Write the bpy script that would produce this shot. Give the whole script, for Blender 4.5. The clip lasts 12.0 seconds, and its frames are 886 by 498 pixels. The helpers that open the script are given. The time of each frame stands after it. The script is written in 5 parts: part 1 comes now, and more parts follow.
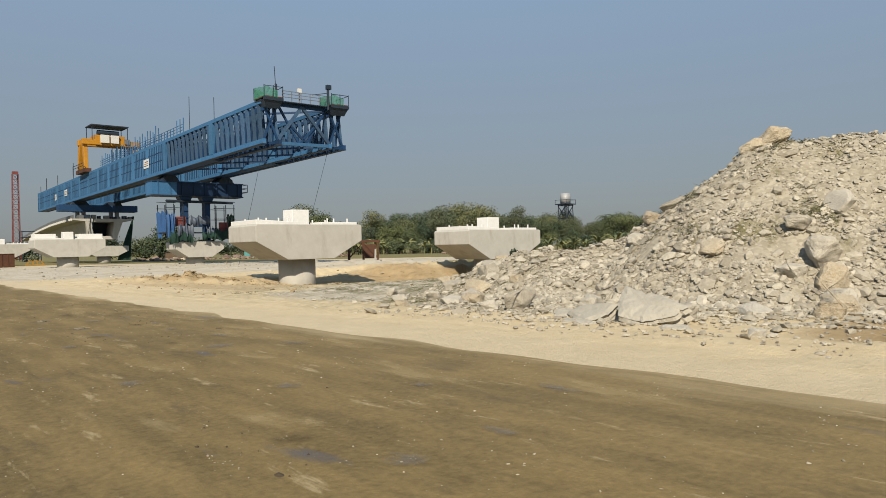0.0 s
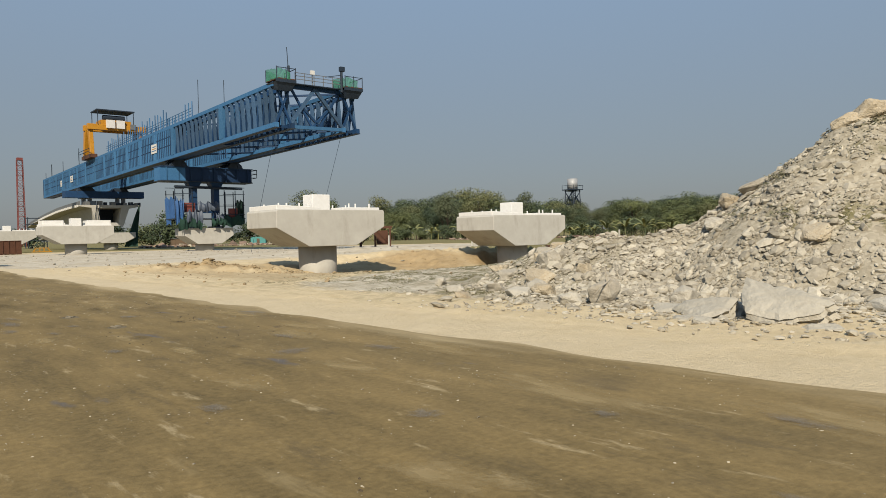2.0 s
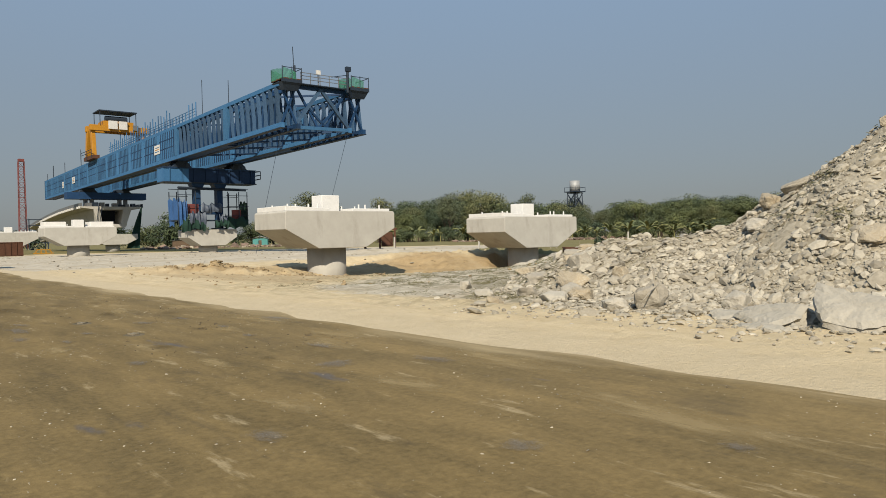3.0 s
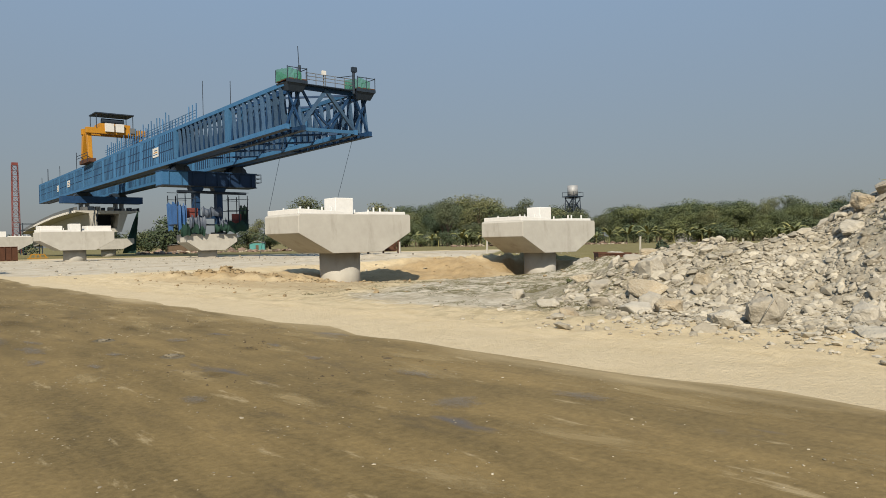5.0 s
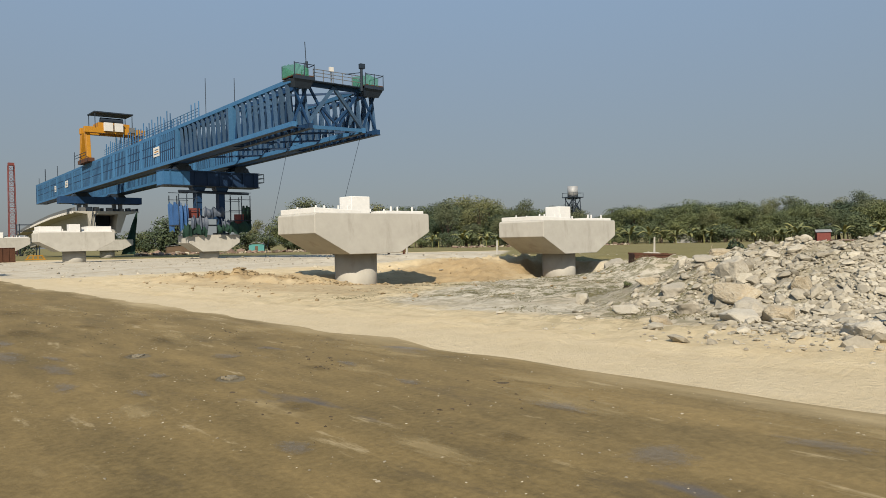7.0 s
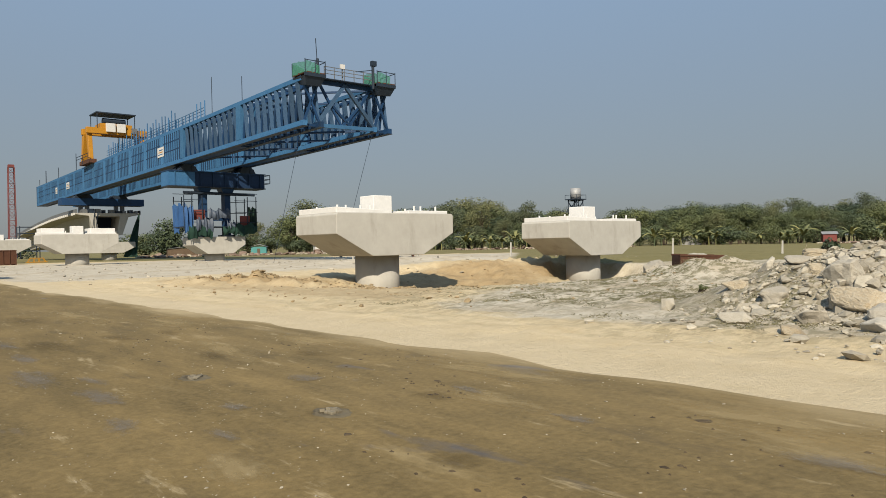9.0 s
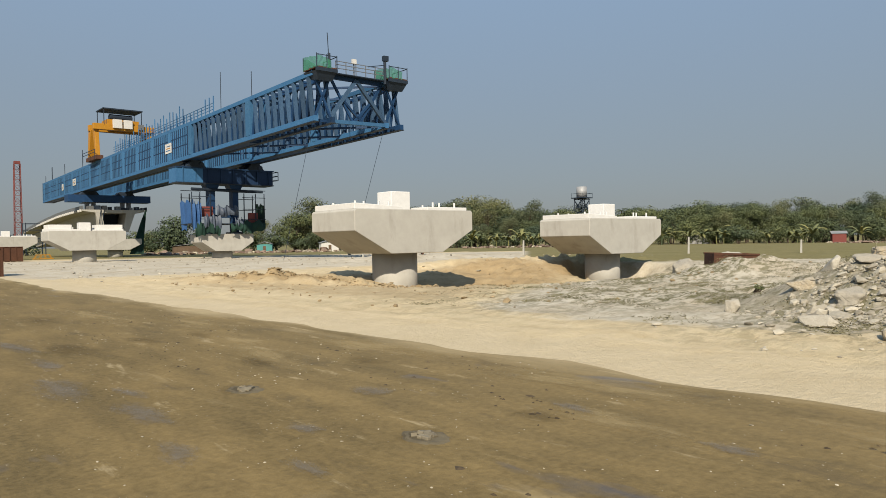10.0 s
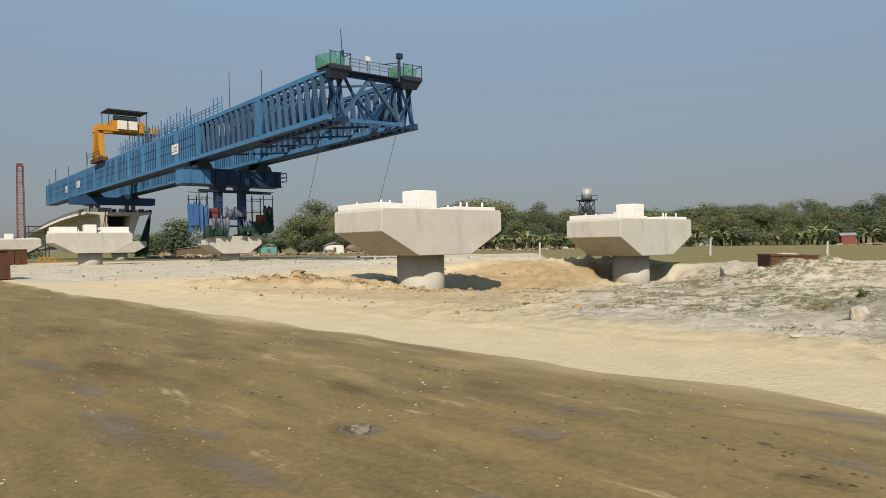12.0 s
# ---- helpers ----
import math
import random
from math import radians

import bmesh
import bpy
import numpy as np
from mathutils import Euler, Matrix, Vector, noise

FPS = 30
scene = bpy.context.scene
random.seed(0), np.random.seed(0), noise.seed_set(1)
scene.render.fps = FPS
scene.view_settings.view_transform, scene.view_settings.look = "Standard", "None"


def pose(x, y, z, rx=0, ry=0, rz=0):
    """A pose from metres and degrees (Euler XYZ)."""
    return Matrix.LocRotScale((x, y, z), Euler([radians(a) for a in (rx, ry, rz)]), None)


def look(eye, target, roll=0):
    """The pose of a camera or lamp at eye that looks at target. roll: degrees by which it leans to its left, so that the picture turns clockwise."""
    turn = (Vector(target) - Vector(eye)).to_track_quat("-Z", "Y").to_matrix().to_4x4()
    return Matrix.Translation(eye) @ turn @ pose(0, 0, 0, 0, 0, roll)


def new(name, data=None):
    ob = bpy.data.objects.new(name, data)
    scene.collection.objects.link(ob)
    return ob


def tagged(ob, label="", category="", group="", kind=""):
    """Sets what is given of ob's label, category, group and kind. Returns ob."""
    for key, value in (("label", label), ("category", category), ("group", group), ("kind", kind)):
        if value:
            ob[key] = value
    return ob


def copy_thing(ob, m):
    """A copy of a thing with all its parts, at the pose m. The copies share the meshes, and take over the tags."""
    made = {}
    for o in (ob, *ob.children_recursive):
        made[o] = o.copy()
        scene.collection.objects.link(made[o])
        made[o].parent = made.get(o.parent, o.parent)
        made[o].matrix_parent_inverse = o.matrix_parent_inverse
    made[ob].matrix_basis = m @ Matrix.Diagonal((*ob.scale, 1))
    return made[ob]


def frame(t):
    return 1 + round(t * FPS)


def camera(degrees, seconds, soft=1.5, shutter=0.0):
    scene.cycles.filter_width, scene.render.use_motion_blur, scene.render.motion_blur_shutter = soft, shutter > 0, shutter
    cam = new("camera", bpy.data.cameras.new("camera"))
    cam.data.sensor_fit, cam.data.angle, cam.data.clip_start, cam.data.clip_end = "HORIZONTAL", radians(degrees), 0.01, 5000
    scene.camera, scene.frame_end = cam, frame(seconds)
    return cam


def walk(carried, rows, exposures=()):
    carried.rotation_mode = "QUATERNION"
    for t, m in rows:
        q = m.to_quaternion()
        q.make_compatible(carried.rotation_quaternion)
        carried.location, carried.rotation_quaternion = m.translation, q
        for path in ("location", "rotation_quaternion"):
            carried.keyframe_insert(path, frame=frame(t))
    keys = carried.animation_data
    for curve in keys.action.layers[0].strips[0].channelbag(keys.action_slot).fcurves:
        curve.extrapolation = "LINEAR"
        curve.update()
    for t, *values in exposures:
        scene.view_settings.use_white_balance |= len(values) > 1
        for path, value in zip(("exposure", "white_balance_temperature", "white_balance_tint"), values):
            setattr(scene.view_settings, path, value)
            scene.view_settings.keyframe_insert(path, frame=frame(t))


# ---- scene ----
cam = camera(64.6, 12.0, 0.75)
METRES, EYE, TILT, LEAN, TURN = 14.151, 1.5, 0.0, -0.8, -39.9
ROWS = [
    (0.0, 0.0, 0.0, 0.0, -0.01, -0.22, 1.94),
    (0.5, -0.028, 0.0316, 0.0008, -0.05, -0.46, 1.85),
    (1.0, -0.0571, 0.0663, 0.0022, -0.1, -1.54, 1.92),
    (1.5, -0.0804, 0.0943, 0.0031, -0.02, -1.44, 1.9),
    (2.0, -0.1072, 0.1267, 0.0038, 0.24, -1.35, 2.04),
    (2.5, -0.1326, 0.1583, 0.0038, 0.36, -1.33, 2.12),
    (3.0, -0.1578, 0.1901, 0.004, 0.28, -1.18, 1.97),
    (5.0, -0.2643, 0.3253, 0.005, -0.19, -0.79, 1.93),
    (5.5, -0.2877, 0.3549, 0.0051, -0.34, -0.75, 1.9),
    (6.0, -0.313, 0.3865, 0.0048, -0.25, -0.88, 1.99),
    (6.5, -0.3402, 0.4207, 0.0054, -0.39, -0.77, 1.91),
    (7.0, -0.3635, 0.4498, 0.0051, -0.47, -0.71, 1.95),
    (9.0, -0.4678, 0.5785, 0.0033, -0.55, -0.51, 1.99),
    (9.5, -0.4945, 0.6122, 0.0023, -0.53, -0.53, 1.77),
    (10.0, -0.5282, 0.6524, 0.0021, -0.25, -0.64, 1.79),
    (10.5, -0.5517, 0.6814, 0.0023, -0.14, -0.67, 1.88),
    (11.0, -0.5775, 0.7149, 0.002, -0.24, -0.51, 1.88),
    (11.5, -0.6052, 0.7493, 0.0015, -0.2, -0.46, 1.92),
    (12.0, -0.6281, 0.7779, 0.0002, -0.15, -0.42, 1.85),
]
walk(cam, [(t, pose(0, 0, EYE, TILT, LEAN, TURN) @ pose(METRES * x, METRES * y, METRES * z, 90 + pitch, roll, yaw)) for t, x, y, z, yaw, pitch, roll in ROWS],
     [(0.0, 0.36), (2.5, 0.32), (5.5, 0.37), (9.5, 0.39), (12.0, 0.41)])

# ---- world, sun, exposure ----
SUN_AZ, SUN_EL = 224.0, 37.0      # compass from +y towards +x, and height
world = bpy.data.worlds.new("sky")
world.use_nodes = True
scene.world = world
wn, wl = world.node_tree.nodes, world.node_tree.links
sky = wn.new("ShaderNodeTexSky")
sky.sky_type = "NISHITA"
sky.sun_disc = False
sky.sun_elevation = radians(SUN_EL)
sky.sun_rotation = radians(SUN_AZ)
sky.air_density, sky.dust_density, sky.ozone_density = 1.0, 1.5, 1.5
# dusty winter haze: a grey veil that thickens towards the horizon
geo = wn.new("ShaderNodeTexCoord")
sep = wn.new("ShaderNodeSeparateXYZ")
ramp = wn.new("ShaderNodeValToRGB")
ramp.color_ramp.elements[0].position, ramp.color_ramp.elements[0].color = 0.0, (2.4, 2.55, 2.6, 1)
ramp.color_ramp.elements[1].position, ramp.color_ramp.elements[1].color = 0.45, (2.75, 4.1, 6.0, 1)
e = ramp.color_ramp.elements.new(0.15)
e.color = (2.55, 3.1, 3.65, 1)
mixw = wn.new("ShaderNodeMix")
mixw.data_type = "RGBA"
mixw.inputs["Factor"].default_value = 0.85
bg = wn["Background"]
bg.inputs["Strength"].default_value = 0.078
wl.new(geo.outputs["Generated"], sep.inputs[0])
wl.new(sep.outputs["Z"], ramp.inputs["Fac"])
wl.new(sky.outputs["Color"], mixw.inputs["A"])
wl.new(ramp.outputs["Color"], mixw.inputs["B"])
wl.new(mixw.outputs["Result"], bg.inputs["Color"])

sun = new("sun", bpy.data.lights.new("sun", "SUN"))
sun.data.energy, sun.data.angle, sun.data.color = 5.0, radians(0.6), (1.0, 0.885, 0.71)
sa, se = radians(SUN_AZ), radians(SUN_EL)
sun_dir = Vector((math.sin(sa) * math.cos(se), math.cos(sa) * math.cos(se), math.sin(se)))
sun.matrix_world = look(sun_dir * 50, (0, 0, 0))


# ---- materials ----
def nodes_of(name):
    m = bpy.data.materials.new(name)
    m.use_nodes = True
    return m, m.node_tree.nodes, m.node_tree.links, m.node_tree.nodes["Principled BSDF"]


def noise_node(n, l, coord, scale, detail=6.0, rough=0.6, stretch=None):
    t = n.new("ShaderNodeTexNoise")
    t.inputs["Scale"].default_value, t.inputs["Detail"].default_value, t.inputs["Roughness"].default_value = scale, detail, rough
    if stretch:
        mp = n.new("ShaderNodeMapping")
        mp.inputs["Scale"].default_value = stretch
        l.new(coord, mp.inputs["Vector"])
        coord = mp.outputs["Vector"]
    l.new(coord, t.inputs["Vector"])
    return t.outputs["Fac"]


def ramp_node(n, l, fac, a, b, lo=0.3, hi=0.7):
    r = n.new("ShaderNodeValToRGB")
    r.color_ramp.elements[0].position, r.color_ramp.elements[0].color = lo, (*a, 1)
    r.color_ramp.elements[1].position, r.color_ramp.elements[1].color = hi, (*b, 1)
    l.new(fac, r.inputs["Fac"])
    return r.outputs["Color"]


def blend(n, l, fac, a, b, how="MIX"):
    m = n.new("ShaderNodeMix")
    m.data_type, m.blend_type = "RGBA", how
    for sock, v in (("Factor", fac), ("A", a), ("B", b)):
        if isinstance(v, (int, float)):
            m.inputs[sock].default_value = v
        elif isinstance(v, tuple):
            m.inputs[sock].default_value = (*v, 1)
        else:
            l.new(v, m.inputs[sock])
    return m.outputs["Result"]


def paint(n, l, bsdf, colour, level=0.68):
    """Links a colour as the base colour, all of them trimmed to one common level."""
    l.new(blend(n, l, 1.0, colour, (level, level, level), "MULTIPLY"), bsdf.inputs["Base Color"])


def relief(n, l, bsdf, height, strength, distance):
    b = n.new("ShaderNodeBump")
    b.inputs["Strength"].default_value, b.inputs["Distance"].default_value = strength, distance
    l.new(height, b.inputs["Height"])
    l.new(b.outputs["Normal"], bsdf.inputs["Normal"])


def surface(name, dark, light, big=0.6, fine=9.0, rough=0.85, bump=0.3, depth=0.02, metal=0.0, stain=None, stain_at=0.62, streak=False, own=0.0, island=0.0, spec=0.3):
    """A worn surface: two tones over a large and a fine noise, stains, relief and, for repeats, an own brightness."""
    m, n, l, b = nodes_of(name)
    co = n.new("ShaderNodeTexCoord").outputs["Object"]
    f1, f2 = noise_node(n, l, co, big), noise_node(n, l, co, fine)
    c = blend(n, l, 0.5, ramp_node(n, l, f1, dark, light), ramp_node(n, l, f2, dark, light))
    if stain:
        f3 = noise_node(n, l, co, big * 2.3, 8.0, 0.7, (1, 1, 0.25) if streak else None)
        c = blend(n, l, ramp_node(n, l, f3, (0, 0, 0), (0.75, 0.75, 0.75), stain_at, stain_at + 0.2), c, stain)
    if own or island:
        if own:
            rnd, amount = n.new("ShaderNodeObjectInfo").outputs["Random"], own
        else:
            rnd, amount = n.new("ShaderNodeNewGeometry").outputs["Random Per Island"], island
        lo, hi = 1 - amount, 1 + amount * 0.55
        c = blend(n, l, 1.0, c, ramp_node(n, l, rnd, (lo, lo * 0.98, lo * 0.95), (hi, hi, hi), 0.0, 1.0), "MULTIPLY")
    paint(n, l, b, c)
    b.inputs["Roughness"].default_value, b.inputs["Metallic"].default_value = rough, metal
    b.inputs["Specular IOR Level"].default_value = spec
    relief(n, l, b, f2, bump, depth)
    return m


CONCRETE = surface("cast_concrete", (0.47, 0.455, 0.41), (0.60, 0.585, 0.535), 0.4, 1.7, 0.9, 0.12, 0.01, stain=(0.35, 0.33, 0.285), stain_at=0.54, streak=True)
PALE_CONCRETE = surface("fresh_white_concrete", (0.76, 0.755, 0.73), (0.92, 0.915, 0.89), 0.9, 5.0, 0.85, 0.1, 0.01)
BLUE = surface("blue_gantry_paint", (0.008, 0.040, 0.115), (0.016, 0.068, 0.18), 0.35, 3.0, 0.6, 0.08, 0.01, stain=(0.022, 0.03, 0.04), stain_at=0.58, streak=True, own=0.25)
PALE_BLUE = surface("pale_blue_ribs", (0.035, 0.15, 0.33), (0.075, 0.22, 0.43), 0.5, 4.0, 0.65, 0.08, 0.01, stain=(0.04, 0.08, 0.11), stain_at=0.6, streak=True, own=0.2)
# Lighter gantry blue; on sun-side parts it stands in for sunlight.
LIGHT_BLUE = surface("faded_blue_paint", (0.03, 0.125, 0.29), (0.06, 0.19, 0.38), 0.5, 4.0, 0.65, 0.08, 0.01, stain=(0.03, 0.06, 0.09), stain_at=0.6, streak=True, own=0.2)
DARK_STEEL = surface("dark_greasy_steel", (0.012, 0.02, 0.035), (0.03, 0.05, 0.08), 0.8, 5.0, 0.6, 0.15, 0.01)
GREY_STEEL = surface("grey_steel", (0.16, 0.17, 0.18), (0.3, 0.31, 0.32), 1.0, 8.0, 0.5, 0.1, 0.005, metal=0.4)
ZINC = surface("bright_zinc_sheet", (0.34, 0.35, 0.36), (0.55, 0.56, 0.57), 1.0, 6.0, 0.6, 0.05, 0.01, metal=0.3)
YELLOW = surface("yellow_crane_paint", (0.46, 0.20, 0.012), (0.6, 0.29, 0.025), 0.6, 4.0, 0.5, 0.08, 0.01, stain=(0.12, 0.06, 0.02), stain_at=0.66)
RUST = surface("rusty_steel", (0.06, 0.029, 0.018), (0.145, 0.062, 0.035), 1.2, 9.0, 0.85, 0.4, 0.01, stain=(0.04, 0.025, 0.02))
RED_PAINT = surface("faded_red_paint", (0.17, 0.042, 0.04), (0.27, 0.075, 0.062), 1.0, 7.0, 0.7, 0.1, 0.01, stain=(0.35, 0.25, 0.22), stain_at=0.65)
GREEN_NET = surface("green_debris_net", (0.03, 0.17, 0.10), (0.07, 0.30, 0.20), 1.0, 10.0, 0.9, 0.3, 0.03)
GREEN_NET.node_tree.nodes["Principled BSDF"].inputs["Alpha"].default_value = 0.72
DARK_NET = surface("dark_green_net", (0.008, 0.03, 0.025), (0.022, 0.07, 0.05), 1.0, 10.0, 0.9, 0.3, 0.03)
BLUE_TARP = surface("blue_tarpaulin", (0.02, 0.08, 0.24), (0.06, 0.16, 0.38), 1.2, 5.0, 0.5, 0.4, 0.06)
SLATE_TARP = surface("grey_blue_tarpaulin", (0.05, 0.07, 0.115), (0.12, 0.15, 0.2), 1.2, 5.0, 0.55, 0.4, 0.06)
WHITE = surface("white_sheet", (0.66, 0.65, 0.62), (0.8, 0.79, 0.76), 1.5, 9.0, 0.6, 0.05, 0.005)
WOOD = surface("weathered_timber", (0.09, 0.06, 0.04), (0.2, 0.14, 0.09), 1.0, 14.0, 0.85, 0.3, 0.01)
TEAL = surface("teal_shed_paint", (0.06, 0.27, 0.27), (0.12, 0.36, 0.35), 0.8, 6.0, 0.7, 0.1, 0.01)
TIN = surface("corrugated_tin", (0.3, 0.3, 0.3), (0.48, 0.48, 0.47), 0.8, 7.0, 0.5, 0.2, 0.02, metal=0.3, stain=(0.2, 0.09, 0.05), stain_at=0.62)
BRICK = surface("brick_rubble", (0.16, 0.10, 0.075), (0.36, 0.27, 0.21), 1.5, 9.0, 0.9, 0.4, 0.03, island=0.5)
ROCK = surface("quarry_stone", (0.42, 0.385, 0.315), (0.63, 0.59, 0.50), 1.3, 9.0, 0.92, 0.5, 0.04, stain=(0.52, 0.40, 0.26), stain_at=0.66, own=0.18)
RUBBLE = surface("rubble_stone", (0.35, 0.315, 0.245), (0.61, 0.565, 0.465), 0.8, 14.0, 0.92, 0.6, 0.02, stain=(0.50, 0.37, 0.25), stain_at=0.7, island=0.36)
TAN_ROCK = surface("ochre_stone", (0.46, 0.37, 0.24), (0.66, 0.60, 0.48), 1.1, 8.0, 0.92, 0.9, 0.05, stain=(0.52, 0.37, 0.17), stain_at=0.56, own=0.12)
PEBBLE = surface("road_pebbles", (0.34, 0.29, 0.2), (0.6, 0.54, 0.42), 3.0, 30.0, 0.9, 0.2, 0.01, island=0.4)
# Lighter copy of the gantry blue: sunlight on the lattice put into the colour.
SUNLIT_STEEL = surface("weathered_blue_grey_paint", (0.03, 0.08, 0.17), (0.075, 0.15, 0.26), 0.5, 4.0, 0.7, 0.08, 0.01, stain=(0.03, 0.045, 0.07), stain_at=0.56, streak=True, own=0.3)
# Gantry blue darkened: the shade between the ribs is in the colour.
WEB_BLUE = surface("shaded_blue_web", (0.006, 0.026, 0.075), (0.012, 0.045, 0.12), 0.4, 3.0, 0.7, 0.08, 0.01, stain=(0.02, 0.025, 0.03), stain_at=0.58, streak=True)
CRUST = surface("dark_road_crust", (0.06, 0.045, 0.028), (0.13, 0.095, 0.055), 3.0, 14.0, 0.9, 0.4, 0.01, island=0.35)
PALE_SLAB = surface("pale_grey_slab", (0.41, 0.38, 0.31), (0.57, 0.53, 0.445), 1.6, 10.0, 0.92, 0.8, 0.05, stain=(0.36, 0.32, 0.25), stain_at=0.6)
BARK = surface("bark", (0.05, 0.038, 0.026), (0.13, 0.1, 0.075), 2.0, 14.0, 0.95, 0.5, 0.03)


def foliage(name, dark, light):
    m, n, l, b = nodes_of(name)
    info = n.new("ShaderNodeNewGeometry").outputs["Random Per Island"]
    co = n.new("ShaderNodeTexCoord").outputs["Object"]
    c = blend(n, l, 0.7, ramp_node(n, l, info, dark, light, 0.0, 1.0), ramp_node(n, l, noise_node(n, l, co, 0.5), dark, light))
    rnd = n.new("ShaderNodeObjectInfo").outputs["Random"]
    c = blend(n, l, 1.0, c, ramp_node(n, l, rnd, (0.5, 0.62, 0.68), (1.5, 1.32, 1.0), 0.0, 1.0), "MULTIPLY")
    paint(n, l, b, c)
    b.inputs["Roughness"].default_value = 0.75
    return m


LEAF = foliage("broad_leaves", (0.05, 0.075, 0.036), (0.14, 0.175, 0.075))
LEAF_DRY = foliage("dusty_leaves", (0.075, 0.098, 0.05), (0.17, 0.19, 0.10))
BANANA = foliage("banana_leaves", (0.11, 0.135, 0.05), (0.27, 0.28, 0.13))
DRY_GRASS = foliage("dry_weeds", (0.10, 0.095, 0.042), (0.33, 0.29, 0.165))


def ground_material():
    m, n, l, b = nodes_of("site_ground")
    co = n.new("ShaderNodeTexCoord").outputs["Object"]
    zone = n.new("ShaderNodeAttribute")
    zone.attribute_name = "zone"
    zs = n.new("ShaderNodeSeparateColor")
    l.new(zone.outputs["Color"], zs.inputs[0])
    big, mid, fine = noise_node(n, l, co, 0.12), noise_node(n, l, co, 1.1, 8.0, 0.65), noise_node(n, l, co, 11.0, 8.0, 0.7)
    track = noise_node(n, l, co, 0.9, 6.0, 0.6, (2.2, 0.12, 1))

    def tone(a, c2):
        return blend(n, l, 0.45, ramp_node(n, l, mid, a, c2), ramp_node(n, l, fine, a, c2))

    def mask(sock, wob):
        add = n.new("ShaderNodeMath")
        add.operation = "MULTIPLY_ADD"
        l.new(wob, add.inputs[0])
        add.inputs[1].default_value = 0.7
        l.new(sock, add.inputs[2])
        return ramp_node(n, l, add.outputs[0], (0, 0, 0), (1, 1, 1), 0.72, 1.0)

    c = blend(n, l, 0.35, tone((0.62, 0.485, 0.29), (0.84, 0.715, 0.485)), ramp_node(n, l, track, (0.55, 0.43, 0.245), (0.82, 0.695, 0.47)))
    scuff = noise_node(n, l, co, 2.2, 9.0, 0.72, (1.3, 0.6, 1))
    c = blend(n, l, ramp_node(n, l, scuff, (0, 0, 0), (0.42, 0.42, 0.42), 0.56, 0.74), c, (0.44, 0.33, 0.18))
    vx = n.new("ShaderNodeSeparateXYZ")
    l.new(co, vx.inputs[0])
    vm = n.new("ShaderNodeMath")
    vm.operation = "MULTIPLY_ADD"
    l.new(scuff, vm.inputs[0])
    vm.inputs[1].default_value = 1.6
    l.new(vx.outputs["X"], vm.inputs[2])
    vr = n.new("ShaderNodeMapRange")
    vr.inputs["From Min"].default_value, vr.inputs["From Max"].default_value, vr.inputs["To Min"].default_value, vr.inputs["To Max"].default_value = 8.6, 9.4, 0.7, 0.0
    l.new(vm.outputs[0], vr.inputs["Value"])
    c = blend(n, l, vr.outputs["Result"], c, tone((0.63, 0.52, 0.34), (0.75, 0.635, 0.44)))
    pale_sand = blend(n, l, ramp_node(n, l, noise_node(n, l, co, 0.28, 7.0, 0.65), (0, 0, 0), (1, 1, 1), 0.45, 0.66), tone((0.53, 0.47, 0.36), (0.75, 0.69, 0.57)), tone((0.42, 0.355, 0.25), (0.64, 0.56, 0.43)))
    c = blend(n, l, mask(zs.outputs["Green"], mid), c, pale_sand)
    c = blend(n, l, mask(zs.outputs["Blue"], mid), c, tone((0.31, 0.215, 0.11), (0.58, 0.445, 0.255)))
    # gritty heap surface: pebbles too small to build
    grit = n.new("ShaderNodeTexVoronoi")
    grit.inputs["Scale"].default_value = 11.0
    l.new(co, grit.inputs["Vector"])
    gs = n.new("ShaderNodeSeparateColor")
    l.new(grit.outputs["Color"], gs.inputs[0])
    pebbly = blend(n, l, 0.45, tone((0.35, 0.305, 0.22), (0.54, 0.485, 0.375)), ramp_node(n, l, gs.outputs["Red"], (0.25, 0.215, 0.155), (0.62, 0.57, 0.46), 0.0, 1.0))
    c = blend(n, l, mask(zone.outputs["Alpha"], mid), c, pebbly)
    weeds = blend(n, l, ramp_node(n, l, big, (0, 0, 0), (1, 1, 1), 0.35, 0.65), tone((0.165, 0.15, 0.058), (0.285, 0.25, 0.11)), tone((0.185, 0.168, 0.07), (0.34, 0.29, 0.14)))
    c = blend(n, l, mask(zs.outputs["Red"], mid), c, weeds)
    # trampled dry litter in streaks over the pale apron
    litter = n.new("ShaderNodeAttribute")
    litter.attribute_name = "litter"
    shred = noise_node(n, l, co, 2.6, 10.0, 0.75, (0.8, 1.5, 1))
    patchy = noise_node(n, l, co, 0.45, 5.0, 0.6)
    lm = n.new("ShaderNodeMath")
    lm.operation = "MULTIPLY"
    l.new(ramp_node(n, l, shred, (0, 0, 0), (1, 1, 1), 0.46, 0.55), lm.inputs[0])
    l.new(ramp_node(n, l, patchy, (0, 0, 0), (1, 1, 1), 0.31, 0.48), lm.inputs[1])
    lm2 = n.new("ShaderNodeMath")
    lm2.operation = "MULTIPLY"
    l.new(lm.outputs[0], lm2.inputs[0])
    l.new(litter.outputs["Fac"], lm2.inputs[1])
    c = blend(n, l, lm2.outputs[0], c, tone((0.10, 0.093, 0.04), (0.26, 0.235, 0.12)))
    paint(n, l, b, c)
    b.inputs["Roughness"].default_value = 0.95
    b.inputs["Specular IOR Level"].default_value = 0.15
    both = blend(n, l, 0.5, mid, fine)
    relief(n, l, b, both, 0.9, 0.07)
    return m


